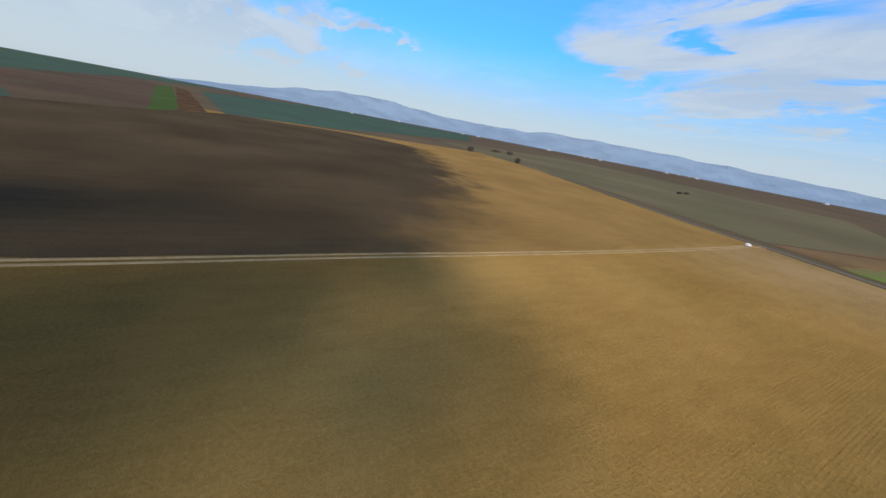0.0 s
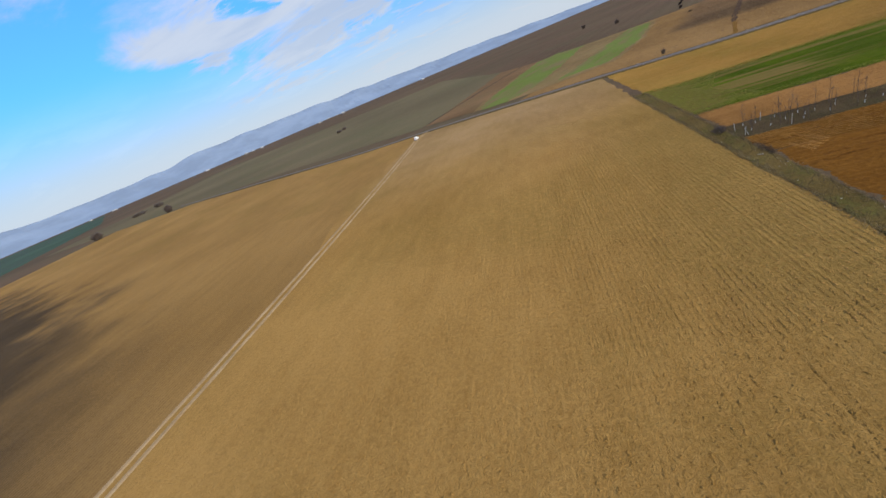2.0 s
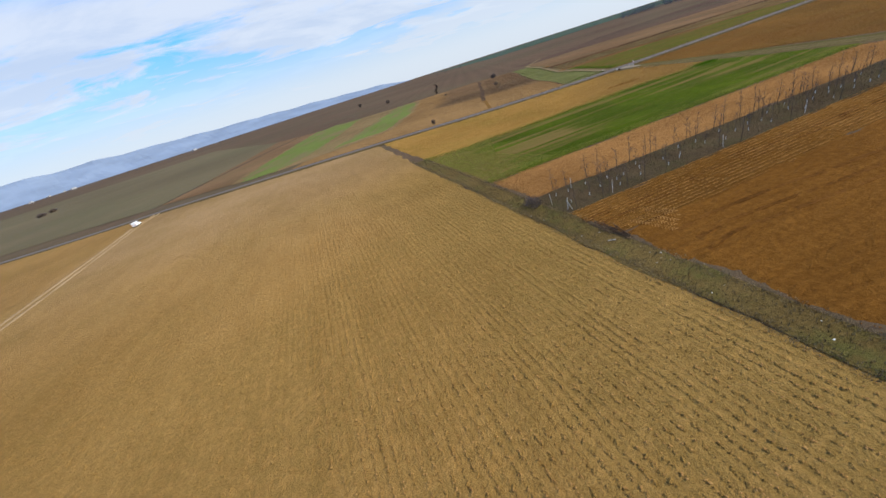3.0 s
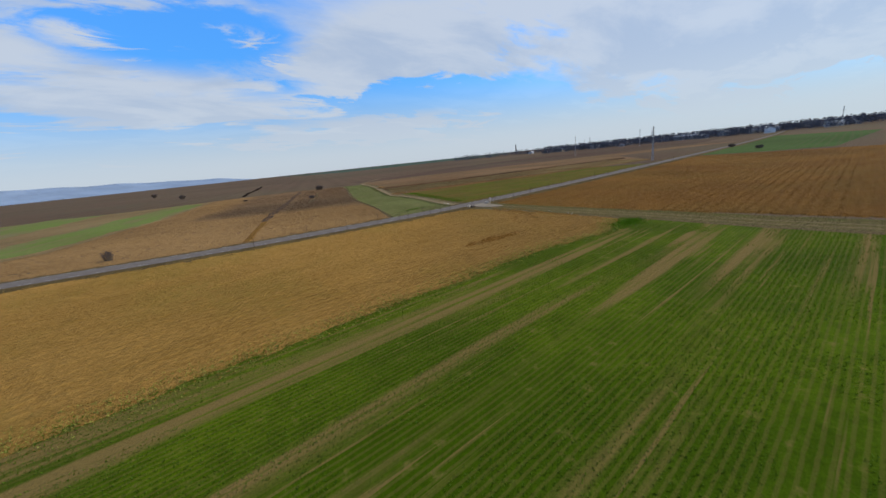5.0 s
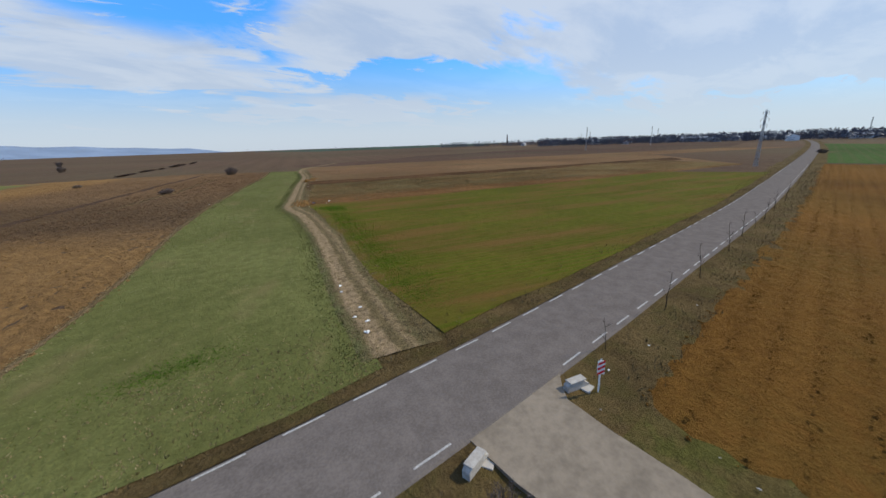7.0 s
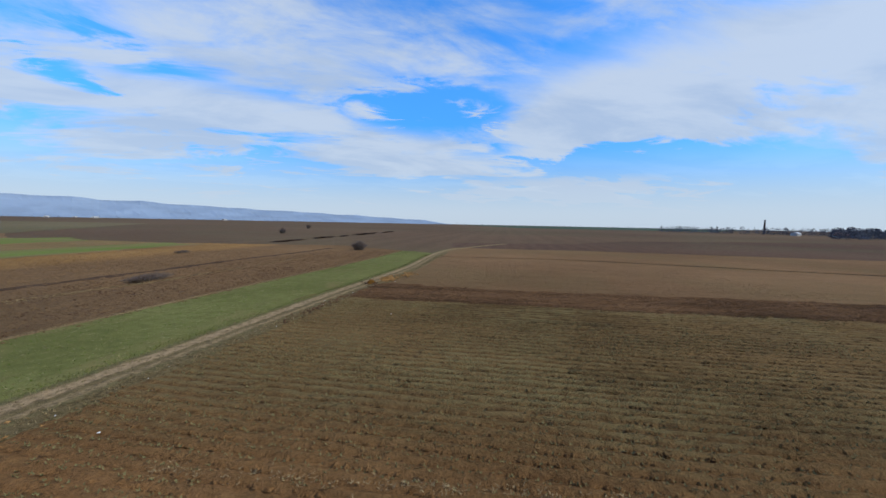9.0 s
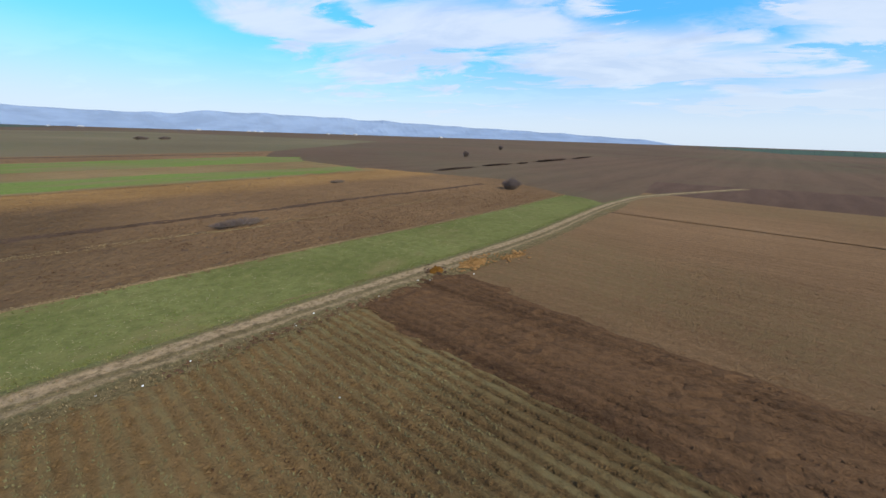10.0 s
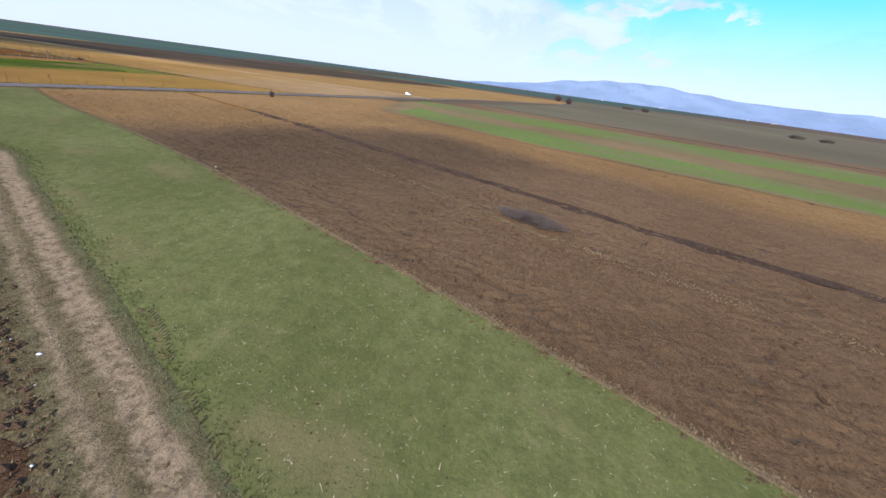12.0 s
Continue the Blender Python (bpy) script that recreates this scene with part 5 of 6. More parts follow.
# the orchard
orchard_trees = [young_tree(dice, "bare young fruit tree with a white trunk guard", "fruit tree", h, True, "fruit_tree", 0.55, n, "young orchard trees") for h, n in ((1.9, 9), (2.2, 11), (1.6, 8), (2.5, 12), (1.2, 6))]
orchard_tall = [young_tree(dice, "tall bare thin tree on the orchard edge", "tree", h, False, "young_tree", 0.5, n, "trees along the orchard edge") for h, n in ((2.7, 12), (3.1, 14), (2.4, 10), (3.4, 15))]
spots, edge = [], []
for i in range(34):
    x = -69.4 + i * 2.0
    slope = (x + 71) * -0.051
    for dy in (-64.9, -66.2, -67.5):
        if dice.random() < 0.62:
            spots.append((x + dice.uniform(-0.6, 0.6), dy + slope + dice.uniform(-0.35, 0.35)))
    for dy, share in ((-63.7, 0.9), (-64.4, 0.4), (-68.8, 0.45)):
        if dice.random() < share:
            edge.append((x + dice.uniform(-0.9, 0.9), dy + slope + dice.uniform(-0.25, 0.25)))
copies(orchard_trees, spots, dice)
copies(orchard_tall, edge, dice)


M_stake = plain("weathered_white_wood", (0.46, 0.43, 0.39), 0.8, 6.0, 0.25)


def stake(place, height, lean, turn, label):
    ob = thing("stake", place, label, "stake", "white stakes in the orchard")
    bm = bmesh.new()
    box(bm, (0, 0, height / 2 - 0.1), (0.05, 0.05, height), 0, 0.01)
    part("shaft", bm, M_stake, ob)
    bm = bmesh.new()
    box(bm, (0, 0, height - 0.08), (0.062, 0.062, 0.05), 0, 0.008)
    part("cap", bm, M_concrete, ob, "weathered grey cap")
    ob.rotation_euler = (radians(lean), 0, radians(turn))
    return ob


for x, y, h, lean, turn in ((-70.4, -68.4, 1.3, 4, 30), (-70.1, -68.7, 1.2, -24, 70), (-70.6, -66.2, 1.25, 9, 200), (-65.6, -69.0, 1.5, 1, 10), (-52.0, -69.6, 1.4, -4, 90),
                            (-41, -70.2, 1.4, 3, 0), (-66.8, -64.3, 1.2, 6, 140)):
    stake((x, y, 0), h, lean, turn, "weathered white wooden stake in the orchard ground")

M_log = plain("brown_cut_branch_bark", (0.10, 0.062, 0.036), 0.9, 12.0, 0.4)
# logs and a board in the ditch strip
def log(place, length, radius, turn, rise, rng, label):
    ob = thing("log", place, label, "log", "cut branches piled in the ditch")
    bm = bmesh.new()
    pts = [Vector((-length / 2 + length * k / 4, rng.uniform(-0.06, 0.06), radius + rng.uniform(0, 0.04) + rise * k / 4)) for k in range(5)]
    limb(bm, pts, [radius * (1 - 0.1 * k) for k in range(5)], 7)
    part("trunk", bm, M_log, ob)
    for k in range(4):
        bm = bmesh.new()
        p = pts[rng.randrange(1, 4)]
        tube(bm, p, p + Vector((rng.uniform(-0.5, 0.5), rng.uniform(-0.5, 0.5), rng.uniform(0.05, 0.3))), radius * 0.3, radius * 0.12, 4)
        part("twig", bm, M_log, ob, "broken side twig")
    ob.rotation_euler.z = radians(turn)
    return ob


for i in range(10):
    log((-71.1 + dice.uniform(-0.35, 0.35), -74.5 - dice.uniform(-1.2, 1.4), 0.04 + 0.05 * (i % 3)), dice.uniform(1.2, 2.8), dice.uniform(0.03, 0.065), 88 + dice.uniform(-16, 16), dice.uniform(0, 0.15), dice, "dark brown cut branch lying in the weedy ditch")

M_board = plain("pale_board", (0.33, 0.3, 0.25), 0.75, 4.0, 0.25)
board = thing("board", (-72.2, -76.0, 0.08), "pale broken board lying on the ditch grass", "board")
bm = bmesh.new()
box(bm, (0, 0, 0.03), (0.55, 0.1, 0.04), 0, 0.008)
part("plank", bm, M_board, board)
bm = bmesh.new()
box(bm, (0.2, 0.0, 0.065), (0.06, 0.18, 0.03), 12, 0.006)
part("batten", bm, M_board, board, "short cross batten")
board.rotation_euler.z = radians(-35)

# low bank of dead weeds behind the far green strips
v, f = ribbon(smooth_line([(-150, 66), (-142, 90), (-128, 132), (-114, 172), (-100, 206)], 2.0), [1.1, 0.5, 0.0, -0.6, -1.2], [-0.06, 0.14, 0.2, 0.1, -0.06], 0.9, 13)
tagged(mesh_object("bank", v, f, M_hedge), "low dark weedy bank behind the far green strips", "bank", kind="structure")

# ---- bushes, hedges ----
def place_bush(x, y, label, width, height, stems, name="bush", long=1.0, turn=0.0, twig=0.012, bark=None):
    b = bare_bush(dice, label, width, height, stems, name, long, "", twig, bark)
    b.matrix_basis = pose(x, y, 0, 0, 0, turn)
    return b


place_bush(-52.9, 22.6, "bare brown bush on the roadside verge", 1.7, 1.7, 90, twig=0.012)
place_bush(32.2, 141.6, "rounded dense grey bare bush at the field corner", 4.4, 2.8, 300, twig=0.016)
place_bush(6.0, 89.2, "low purple-grey bramble thicket in the brown field", 2.3, 1.05, 420, "thicket", 3.0, TILL, 0.012)
place_bush(-7.4, 130.6, "low dark bramble thicket on a field balk", 1.6, 0.8, 160, "thicket", 3.0, TILL, 0.014)
place_bush(-13.4, 277, "lone bare dark bush far out in the fields", 4.2, 3.6, 150, twig=0.028)
place_bush(-18.4, 440, "lone distant bare tree in the fields", 5, 4.5, 110, twig=0.09)
place_bush(202, -4.6, "dark bare bush beside the road", 3.6, 1.9, 110, twig=0.028)
place_bush(164, -21.2, "dark bare bush at the edge of the green field", 3.2, 1.7, 110, twig=0.028, long=1.6)
place_bush(-326, 300, "dark low bush strip in the fallow land", 5, 3.2, 170, "thicket", 3.5, 100, 0.09)
place_bush(-331, 325, "dark low bush strip beside another in fallow land", 5, 3.0, 170, "thicket", 3.0, 100, 0.09)
place_bush(-604, 255, "small dark bush far off in tan land", 9, 6, 130, "bush", 1.5, 60, 0.14)
place_bush(-615, 232, "dark bush row far off in tan land", 9, 5, 130, "thicket", 2.5, 60, 0.14)
place_bush(-522, 120, "distant bare tree clump", 9, 8, 130, "bush", 1.2, 0, 0.13)
place_bush(-426, 127, "distant bare tree clump near fallow land", 7, 7, 130, "bush", 1.2, 0, 0.12)
place_bush(-0.3, 2.0 - 3.6, "low dry brown weed bush beside the headwall", 1.0, 0.55, 60, "weed_bush", 1.2, 0, 0.009)
place_bush(-71.9, -64.6, "tangled grey bush at the orchard corner", 2.0, 1.0, 120, "bush", 1.5, 80, 0.012)
for (x0, y0), (x1, y1), high in (((2.9, 176), (9.9, 196), 1.7), ((12.7, 208), (20.1, 226), 2.0), ((23, 234), (26.5, 243), 1.5), ((31, 256), (44, 291), 3.0), ((50, 308), (62, 350), 2.4)):
    length = math.hypot(x1 - x0, y1 - y0)
    place_bush((x0 + x1) / 2, (y0 + y1) / 2, "dark bare hedge strip along a far field boundary", 2.0, high * 0.42, 420, "hedge", length * 1.35 / 2.0, math.degrees(math.atan2(y1 - y0, x1 - x0)), 0.03, M_hedge)

# tractor marks at the corner of the brown field
for line, wide, label in (([(-71.2, -71.6), (-68.5, -71.8), (-64.6, -72.3), (-58.4, -72.7), (-48.9, -73.1), (-26.5, -74.2), (-8, -75.2)], 0.36, "deep dark wheel rut along the ploughed strip"),
                          ([(-70.8, -73.1), (-64, -73.3), (-58.3, -73.6), (-40, -74.4), (-20.4, -75.6)], 0.26, "second wheel rut along the ploughed strip"),
                          ([(-68.3, -78.3), (-65.8, -78.1), (-63.9, -78.2), (-58.0, -79.0), (-54.6, -79.7), (-44, -81), (-20, -83)], 0.24, "curved tractor rut on the harrowed field"),
                          ([(-68.4, -79.9), (-66.5, -79.7), (-64.8, -79.8), (-60.3, -80.5), (-50, -82), (-24, -84.6)], 0.24, "second curved tractor rut on the harrowed field"),
                          ([(-69.2, -81.3), (-67, -81.0), (-65.4, -81.1), (-58, -82.2), (-40, -84.6)], 0.22, "third curved tractor rut on the harrowed field")):
    v, f = ribbon(smooth_line(line, 0.6), [wide, wide * 0.6, 0.0, -wide * 0.6, -wide], [0.0, 0.09 if wide > 0.25 else 0.055, 0.04, 0.09 if wide > 0.25 else 0.055, 0.0], 0.12, line[0][1])
    tagged(mesh_object("wheel_track", v, f, M_rust), label, "wheel track", kind="structure")


def tread(a, b, label, wide=0.24, pitch=0.26):
    """A tyre's print: slanting lugs of pressed pale soil in two rows."""
    a, b = Vector(a), Vector(b)
    d = (b - a).normalized()
    n = Vector((-d.y, d.x))
    verts, faces = [], []
    for i in range(int((b - a).length / pitch)):
        for side in (-1, 1):
            c = a + d * (i * pitch + (pitch * 0.5 if side > 0 else 0)) + n * side * wide * 0.55
            e = (d * 0.75 + n * side).normalized() * wide * 0.5
            w = Vector((-e.y, e.x)).normalized() * 0.045
            for q, z in ((c - e - w, 0.02), (c + e - w, 0.02), (c + e + w, 0.02), (c - e + w, 0.02), (c - e, 0.075), (c + e, 0.075)):
                verts.append((q.x, q.y, z))
            k = len(verts) - 6
            faces += [(k, k + 1, k + 5, k + 4), (k + 2, k + 3, k + 4, k + 5), (k + 1, k + 2, k + 5), (k + 3, k, k + 4)]
    return tagged(mesh_object("wheel_track", verts, faces, M_crumb), label, "wheel track", kind="structure")


for x, y, x1, y1 in ((-67.0, -73.2, -66.4, -76.9), (-67.7, -73.2, -67.1, -77.4), (-68.3, -73.8, -67.7, -77.9), (-68.9, -74.6, -68.2, -78.4), (-66.4, -73.9, -65.9, -76.4)):
    tread((x, y), (x1, y1), "pale tractor tyre print turning on the brown field")
# grass, clods and stones along the dirt track
fringe, stones = [], []
for p in smooth_line(NORTH_TRACK, 1.0):
    if p.y < 125:
        for _ in range(46):
            fringe.append((p.x + rng.normal(0, 0.3) + rng.choice((-1.35, -0.05, 1.5, 2.0)), p.y + rng.uniform(-0.6, 0.6), 0.06))
        for _ in range(16):
            stones.append((p.x + rng.normal(0, 0.35) + rng.choice((-1.0, 0.0, 1.0, 1.5)), p.y + rng.uniform(-0.6, 0.6), 0.08))
green_fringe = [(p.x - 1.5 + rng.normal(0, 0.45), p.y + 0.7 + rng.uniform(-0.5, 0.5), 0.06) for p in smooth_line(NORTH_TRACK, 1.0) if p.y < 125 for _ in range(60)]
blades("grass", "short green crop growing onto the track margin", green_fringe, M_blade_grey, rng, 0.03, 0.09, 0.016, 4)
blades("grass", "dry grass fringing the dirt farm track", fringe, M_dry_pale, rng, 0.03, 0.13, 0.014, 3)
lumps("clods", "small pale clods and stones on the dirt farm track", stones, M_track, rng, 0.015, 0.08)

# balk of pale dead grass through the brown field
spots = []
for i in range(1500):
    k = i / 1500
    spots.append((-5 + 26 * k + rng.normal(0, 0.3), 65 + 52 * k + rng.uniform(-0.3, 0.3) + 1.0 * math.sin(k * 9), 0.08))
spots = [q for q in spots if value_noise(np.array([q[1] * 0.25]), np.array([1.0]), 5)[0] > -0.1]
blades("grass", "pale dead grass on a balk in the brown field", spots, M_dry_pale, rng, 0.04, 0.12, 0.012, 5)

# ---- white van at the far junction ----
def van(place, turn):
    """A small white panel van: bonnet, cab and load space in one body, with glass, wheels, lamps and bumpers."""
    car = thing("van", place, "small white panel van parked where the wheel track meets the road", "van")
    prof = [(-2.0, 0.35), (-2.0, 1.75), (-1.8, 1.9), (0.55, 1.9), (1.25, 1.15), (1.95, 0.98), (2.1, 0.7), (2.1, 0.35)]
    bm = bmesh.new()
    a = [bm.verts.new((x, -0.85, z)) for x, z in prof]
    b = [bm.verts.new((x, 0.85, z)) for x, z in prof]
    bm.faces.new(a), bm.faces.new(b[::-1])
    for i in range(len(prof)):
        j = (i + 1) % len(prof)
        bm.faces.new((a[i], b[i], b[j], a[j]))
    bmesh.ops.recalc_face_normals(bm, faces=bm.faces)
    bmesh.ops.bevel(bm, geom=list(bm.edges), offset=0.06, segments=2, affect="EDGES")
    part("body", bm, M_white, car)
    bm = bmesh.new()
    v = [bm.verts.new(p) for p in ((0.63, -0.72, 1.86), (0.63, 0.72, 1.86), (1.24, 0.72, 1.21), (1.24, -0.72, 1.21))]
    bm.faces.new(v)
    bmesh.ops.solidify(bm, geom=list(bm.faces), thickness=0.02)
    part("windscreen", bm, M_glass, car, "dark windscreen")
    for y in (-0.86, 0.86):
        bm = bmesh.new()
        box(bm, (0.35, y, 1.5), (0.8, 0.02, 0.45), 0, 0.005)
        part("side_window", bm, M_glass, car, "dark side window")
    for x in (-1.3, 1.35):
        for y in (-0.8, 0.8):
            bm = bmesh.new()
            bmesh.ops.create_cone(bm, cap_ends=True, segments=16, radius1=0.31, radius2=0.31, depth=0.2, matrix=pose(x, y, 0.31, 90, 0, 0))
            wheel = part("wheel", bm, M_rubber, car, "black tyre")
            bm = bmesh.new()
            bmesh.ops.create_cone(bm, cap_ends=True, segments=12, radius1=0.19, radius2=0.19, depth=0.22, matrix=pose(x, y, 0.31, 90, 0, 0))
            part("rim", bm, M_metal, wheel, "grey steel rim")
    for y in (-0.62, 0.62):
        bm = bmesh.new()
        box(bm, (2.09, y, 0.8), (0.06, 0.26, 0.16), 0, 0.02)
        part("headlight", bm, M_metal, car, "clear headlight")
        bm = bmesh.new()
        box(bm, (-2.0, y * 1.2, 1.0), (0.05, 0.14, 0.4), 0, 0.015)
        part("tail_light", bm, M_red, car, "red tail light")
    bm = bmesh.new()
    box(bm, (2.1, 0, 0.45), (0.14, 1.66, 0.2), 0, 0.04)
    part("bumper", bm, M_rubber, car, "black bumper")
    car.rotation_euler.z = radians(turn)
    car.scale = (0.68, 0.68, 0.68)
    return car


M_glass = plain("dark_car_glass", (0.02, 0.025, 0.03), 0.1, 2.0, 0.1)
M_rubber = plain("black_rubber", (0.02, 0.02, 0.02), 0.8, 8.0, 0.2)
van((-146.3, 28.5, 0.07), 84)

# ---- pylons and village ----
def pylon(place, height, turn, label):
    """A steel lattice pylon: four tapering legs, braces in panels and three pairs of arms."""
    ob = thing("pylon", place, label, "pylon", "power line pylons")
    ob.rotation_euler.z = radians(turn)
    half = lambda z: 0.018 * height * (1 - 0.8 * min(1, z / (0.72 * height))) + 0.007 * height
    corners = ((1, 1), (1, -1), (-1, -1), (-1, 1))
    t = 0.0032 * height
    levels = [height * k / 7 for k in range(8)]
    for cx, cy in corners:
        bm = bmesh.new()
        limb(bm, [(cx * half(a), cy * half(a), a) for a in levels], [t] * 8, 4)
        part("leg", bm, M_metal, ob)
    bm = bmesh.new()
    for a, b in zip(levels, levels[1:]):
        for k in range(4):
            (x0, y0), (x1, y1) = corners[k], corners[(k + 1) % 4]
            tube(bm, (x0 * half(a), y0 * half(a), a), (x1 * half(b), y1 * half(b), b), t * 0.6, t * 0.6, 3)
            tube(bm, (x1 * half(a), y1 * half(a), a), (x0 * half(b), y0 * half(b), b), t * 0.6, t * 0.6, 3)
    part("bracing", bm, M_metal, ob)
    for z, reach in ((0.74, 0.08), (0.86, 0.1), (0.97, 0.07)):
        bm = bmesh.new()
        for sx in (-1, 1):
            tip = (sx * reach * height, 0, z * height)
            for y in (-1, 1):
                tube(bm, (sx * half(z * height), y * half(z * height), z * height), tip, t * 0.8, t * 0.5, 3)
            tube(bm, (0, 0, (z + 0.05) * height), tip, t * 0.6, t * 0.4, 3)
        arm = part("cross_arm", bm, M_metal, ob)
        for sx in (-1, 1):
            bm = bmesh.new()
            tube(bm, (sx * reach * height, 0, z * height), (sx * reach * height, 0, (z - 0.05) * height), t, t, 5)
            part("insulator", bm, M_concrete, arm, "hanging insulator string")
    return ob


for x, y, h, turn in ((118, 6.5, 13.6, 40), (271, 122, 17, 35), (440, 128, 20, 30), (590, 165, 20, 30), (560, 250, 19, 50), (620, -36, 22, 20), (700, 330, 18, 60)):
    pylon((x, y, 0), h, turn, "grey steel lattice power pylon standing in the fields")

M_plaster = [plain("pale_plaster", (0.62, 0.58, 0.52), 0.9, 1.0, 0.12), plain("cream_plaster", (0.52, 0.44, 0.33), 0.9, 1.0, 0.12), plain("white_plaster", (0.75, 0.75, 0.74), 0.9, 1.0, 0.06), plain("grey_plaster", (0.40, 0.39, 0.38), 0.9, 1.0, 0.12)]
M_roof = [plain("brown_roof_tiles", (0.20, 0.10, 0.07), 0.9, 2.0, 0.3), plain("grey_sheet_roof", (0.35, 0.36, 0.38), 0.6, 2.0, 0.2)]


def house(place, size, turn, wall_mat, roof_mat, label, name="house", category="house"):
    """A gabled house with door, windows and chimney."""
    w, d, h, r = size
    ob = thing(name, place, label, category)
    ob.rotation_euler.z = radians(turn)
    bm = bmesh.new()
    pts = [(-d / 2, -0.2), (d / 2, -0.2), (d / 2, h), (0, h + r), (-d / 2, h)]
    a = [bm.verts.new((-w / 2, y, z)) for y, z in pts]
    b = [bm.verts.new((w / 2, y, z)) for y, z in pts]
    bm.faces.new(a), bm.faces.new(b[::-1])
    for i in range(5):
        bm.faces.new((a[i], b[i], b[(i + 1) % 5], a[(i + 1) % 5]))
    bmesh.ops.recalc_face_normals(bm, faces=bm.faces)
    part("wall", bm, wall_mat, ob)
    bm = bmesh.new()
    for s in (-1, 1):
        v = [bm.verts.new(p) for p in ((-w / 2 - 0.4, s * (d / 2 + 0.5), h - 0.5 * r / d * 2 + 0.06), (w / 2 + 0.4, s * (d / 2 + 0.5), h - 0.5 * r / d * 2 + 0.06), (w / 2 + 0.4, 0, h + r + 0.08), (-w / 2 - 0.4, 0, h + r + 0.08))]
        bm.faces.new(v)
    bmesh.ops.recalc_face_normals(bm, faces=bm.faces)
    bmesh.ops.solidify(bm, geom=list(bm.faces), thickness=0.16)
    roof = part("roof", bm, roof_mat, ob)
    bm = bmesh.new()
    box(bm, (w * 0.22, d * 0.1, h + r), (0.6, 0.6, 1.6), 0, 0.03)
    part("chimney", bm, wall_mat, roof)
    for s in (-1, 1):
        for k in range(max(2, int(w / 4))):
            bm = bmesh.new()
            box(bm, (-w / 2 + w * (k + 0.5) / max(2, int(w / 4)), s * (d / 2 + 0.02), h * 0.55), (1.2, 0.08, 1.3), 0, 0.02)
            part("window", bm, M_glass, ob, "dark window")
    bm = bmesh.new()
    box(bm, (w / 2 + 0.02, 0, 1.0), (0.08, 1.1, 2.1), 0, 0.02)
    part("door", bm, M_bark, ob, "brown door")
    return ob


village = random.Random(5)
for i in range(24):
    b = radians(village.uniform(-9, 36))
    r = village.uniform(560, 760) + (80 if math.degrees(b) > 20 else 0)
    big = village.random() < 0.2
    size = (village.uniform(18, 34), 12, 5, 2.2) if big else (village.uniform(8, 13), village.uniform(7, 9), village.uniform(2.8, 4.2), village.uniform(2, 3))
    white = village.random() < 0.45
    house((r * math.cos(b), r * math.sin(b) + (6 if abs(r * math.sin(b) - 12) < 9 else 0), 0), size, village.uniform(0, 180), M_plaster[3] if white else M_plaster[village.randrange(2)], M_roof[1 if big else village.randrange(2)],
          ("long pale farm building at the village edge" if big else "small pale village house with a pitched roof"), "farm_building" if big else "house", "building" if big else "house")
house((556, 22, 0), (22, 10, 4.5, 2.0), 8, M_plaster[2], M_roof[1], "long white building with a grey roof beside the road", "farm_building", "building")
house((600, -30, 0), (16, 9, 4.0, 2.0), 100, M_plaster[0], M_roof[1], "white farm building at the end of the green field", "farm_building", "building")
for i in range(13):
    b = radians(village.uniform(97, 172))
    r = village.uniform(2700, 3500)
    house((r * math.cos(b), r * math.sin(b), 0), (village.uniform(14, 34), 13, village.uniform(4, 7), 3), village.uniform(0, 180), M_plaster[3], M_roof[1], "pale distant building at the foot of the hills", "farm_building", "building")

chimney = thing("chimney_stack", (700, 505, 0), "thin dark factory chimney on the horizon", "chimney")
bm = bmesh.new()
tube(bm, (0, 0, -0.5), (0, 0, 24), 1.7, 1.1, 12)
part("shaft", bm, M_twig, chimney)
bm = bmesh.new()
tube(bm, (0, 0, 23.5), (0, 0, 24.4), 1.4, 1.4, 12)
part("rim", bm, M_metal, chimney, "metal rim")


def far_wood(label, trees, rng, low, high, material, thick=46):
    """Bare trees in the distance: each a trunk and a loose cloud of twig slivers."""
    verts, faces = [], []
    for x, y in trees:
        h = rng.uniform(low, high)
        for _ in range(thick):
            a, r, z = rng.uniform(0, math.tau), math.sqrt(rng.uniform(0, 1)), rng.uniform(0.08, 1.0)
            w = h * 0.42 * r * math.sin(math.pi * min(1, z * 0.8 + 0.18))
            c = np.array((x + w * math.cos(a), y + w * math.sin(a), h * z))
            for _ in range(3):
                verts.append(tuple(c + rng.uniform(-1, 1, 3) * h * 0.085))
            n = len(verts)
            faces.append((n - 3, n - 2, n - 1))
    return tagged(mesh_object("far_trees", verts, faces, material), label, "trees", kind="stuff")


M_wood = plain("far_bare_woods", (0.075, 0.08, 0.098), 1.0, 0.05, 0.4)
trees = []
for i in range(2700):
    b = radians(rng.uniform(-16, 31) if i < 2450 else rng.uniform(30, 46))
    r = rng.uniform(535, 860) if i < 2450 else rng.uniform(760, 1000)
    trees.append((r * math.cos(b), r * math.sin(b)))
far_wood("dark bare trees around the village on the horizon", trees, rng, 6, 12, M_wood)
trees = []
for b0, b1, r0, r1, n in ((150, 172, 1500, 2300, 160), (95, 150, 1500, 2500, 330), (44, 75, 900, 1500, 130), (186, 215, 1500, 2600, 160)):
    for i in range(n):
        b, r = radians(rng.uniform(b0, b1)), rng.uniform(r0, r1)
        k = int(r / 130) * 130.0
        trees.append((k * math.cos(b), k * math.sin(b)))
far_wood("thin lines of bare trees on far field boundaries", trees, rng, 5, 10, M_wood, 24)

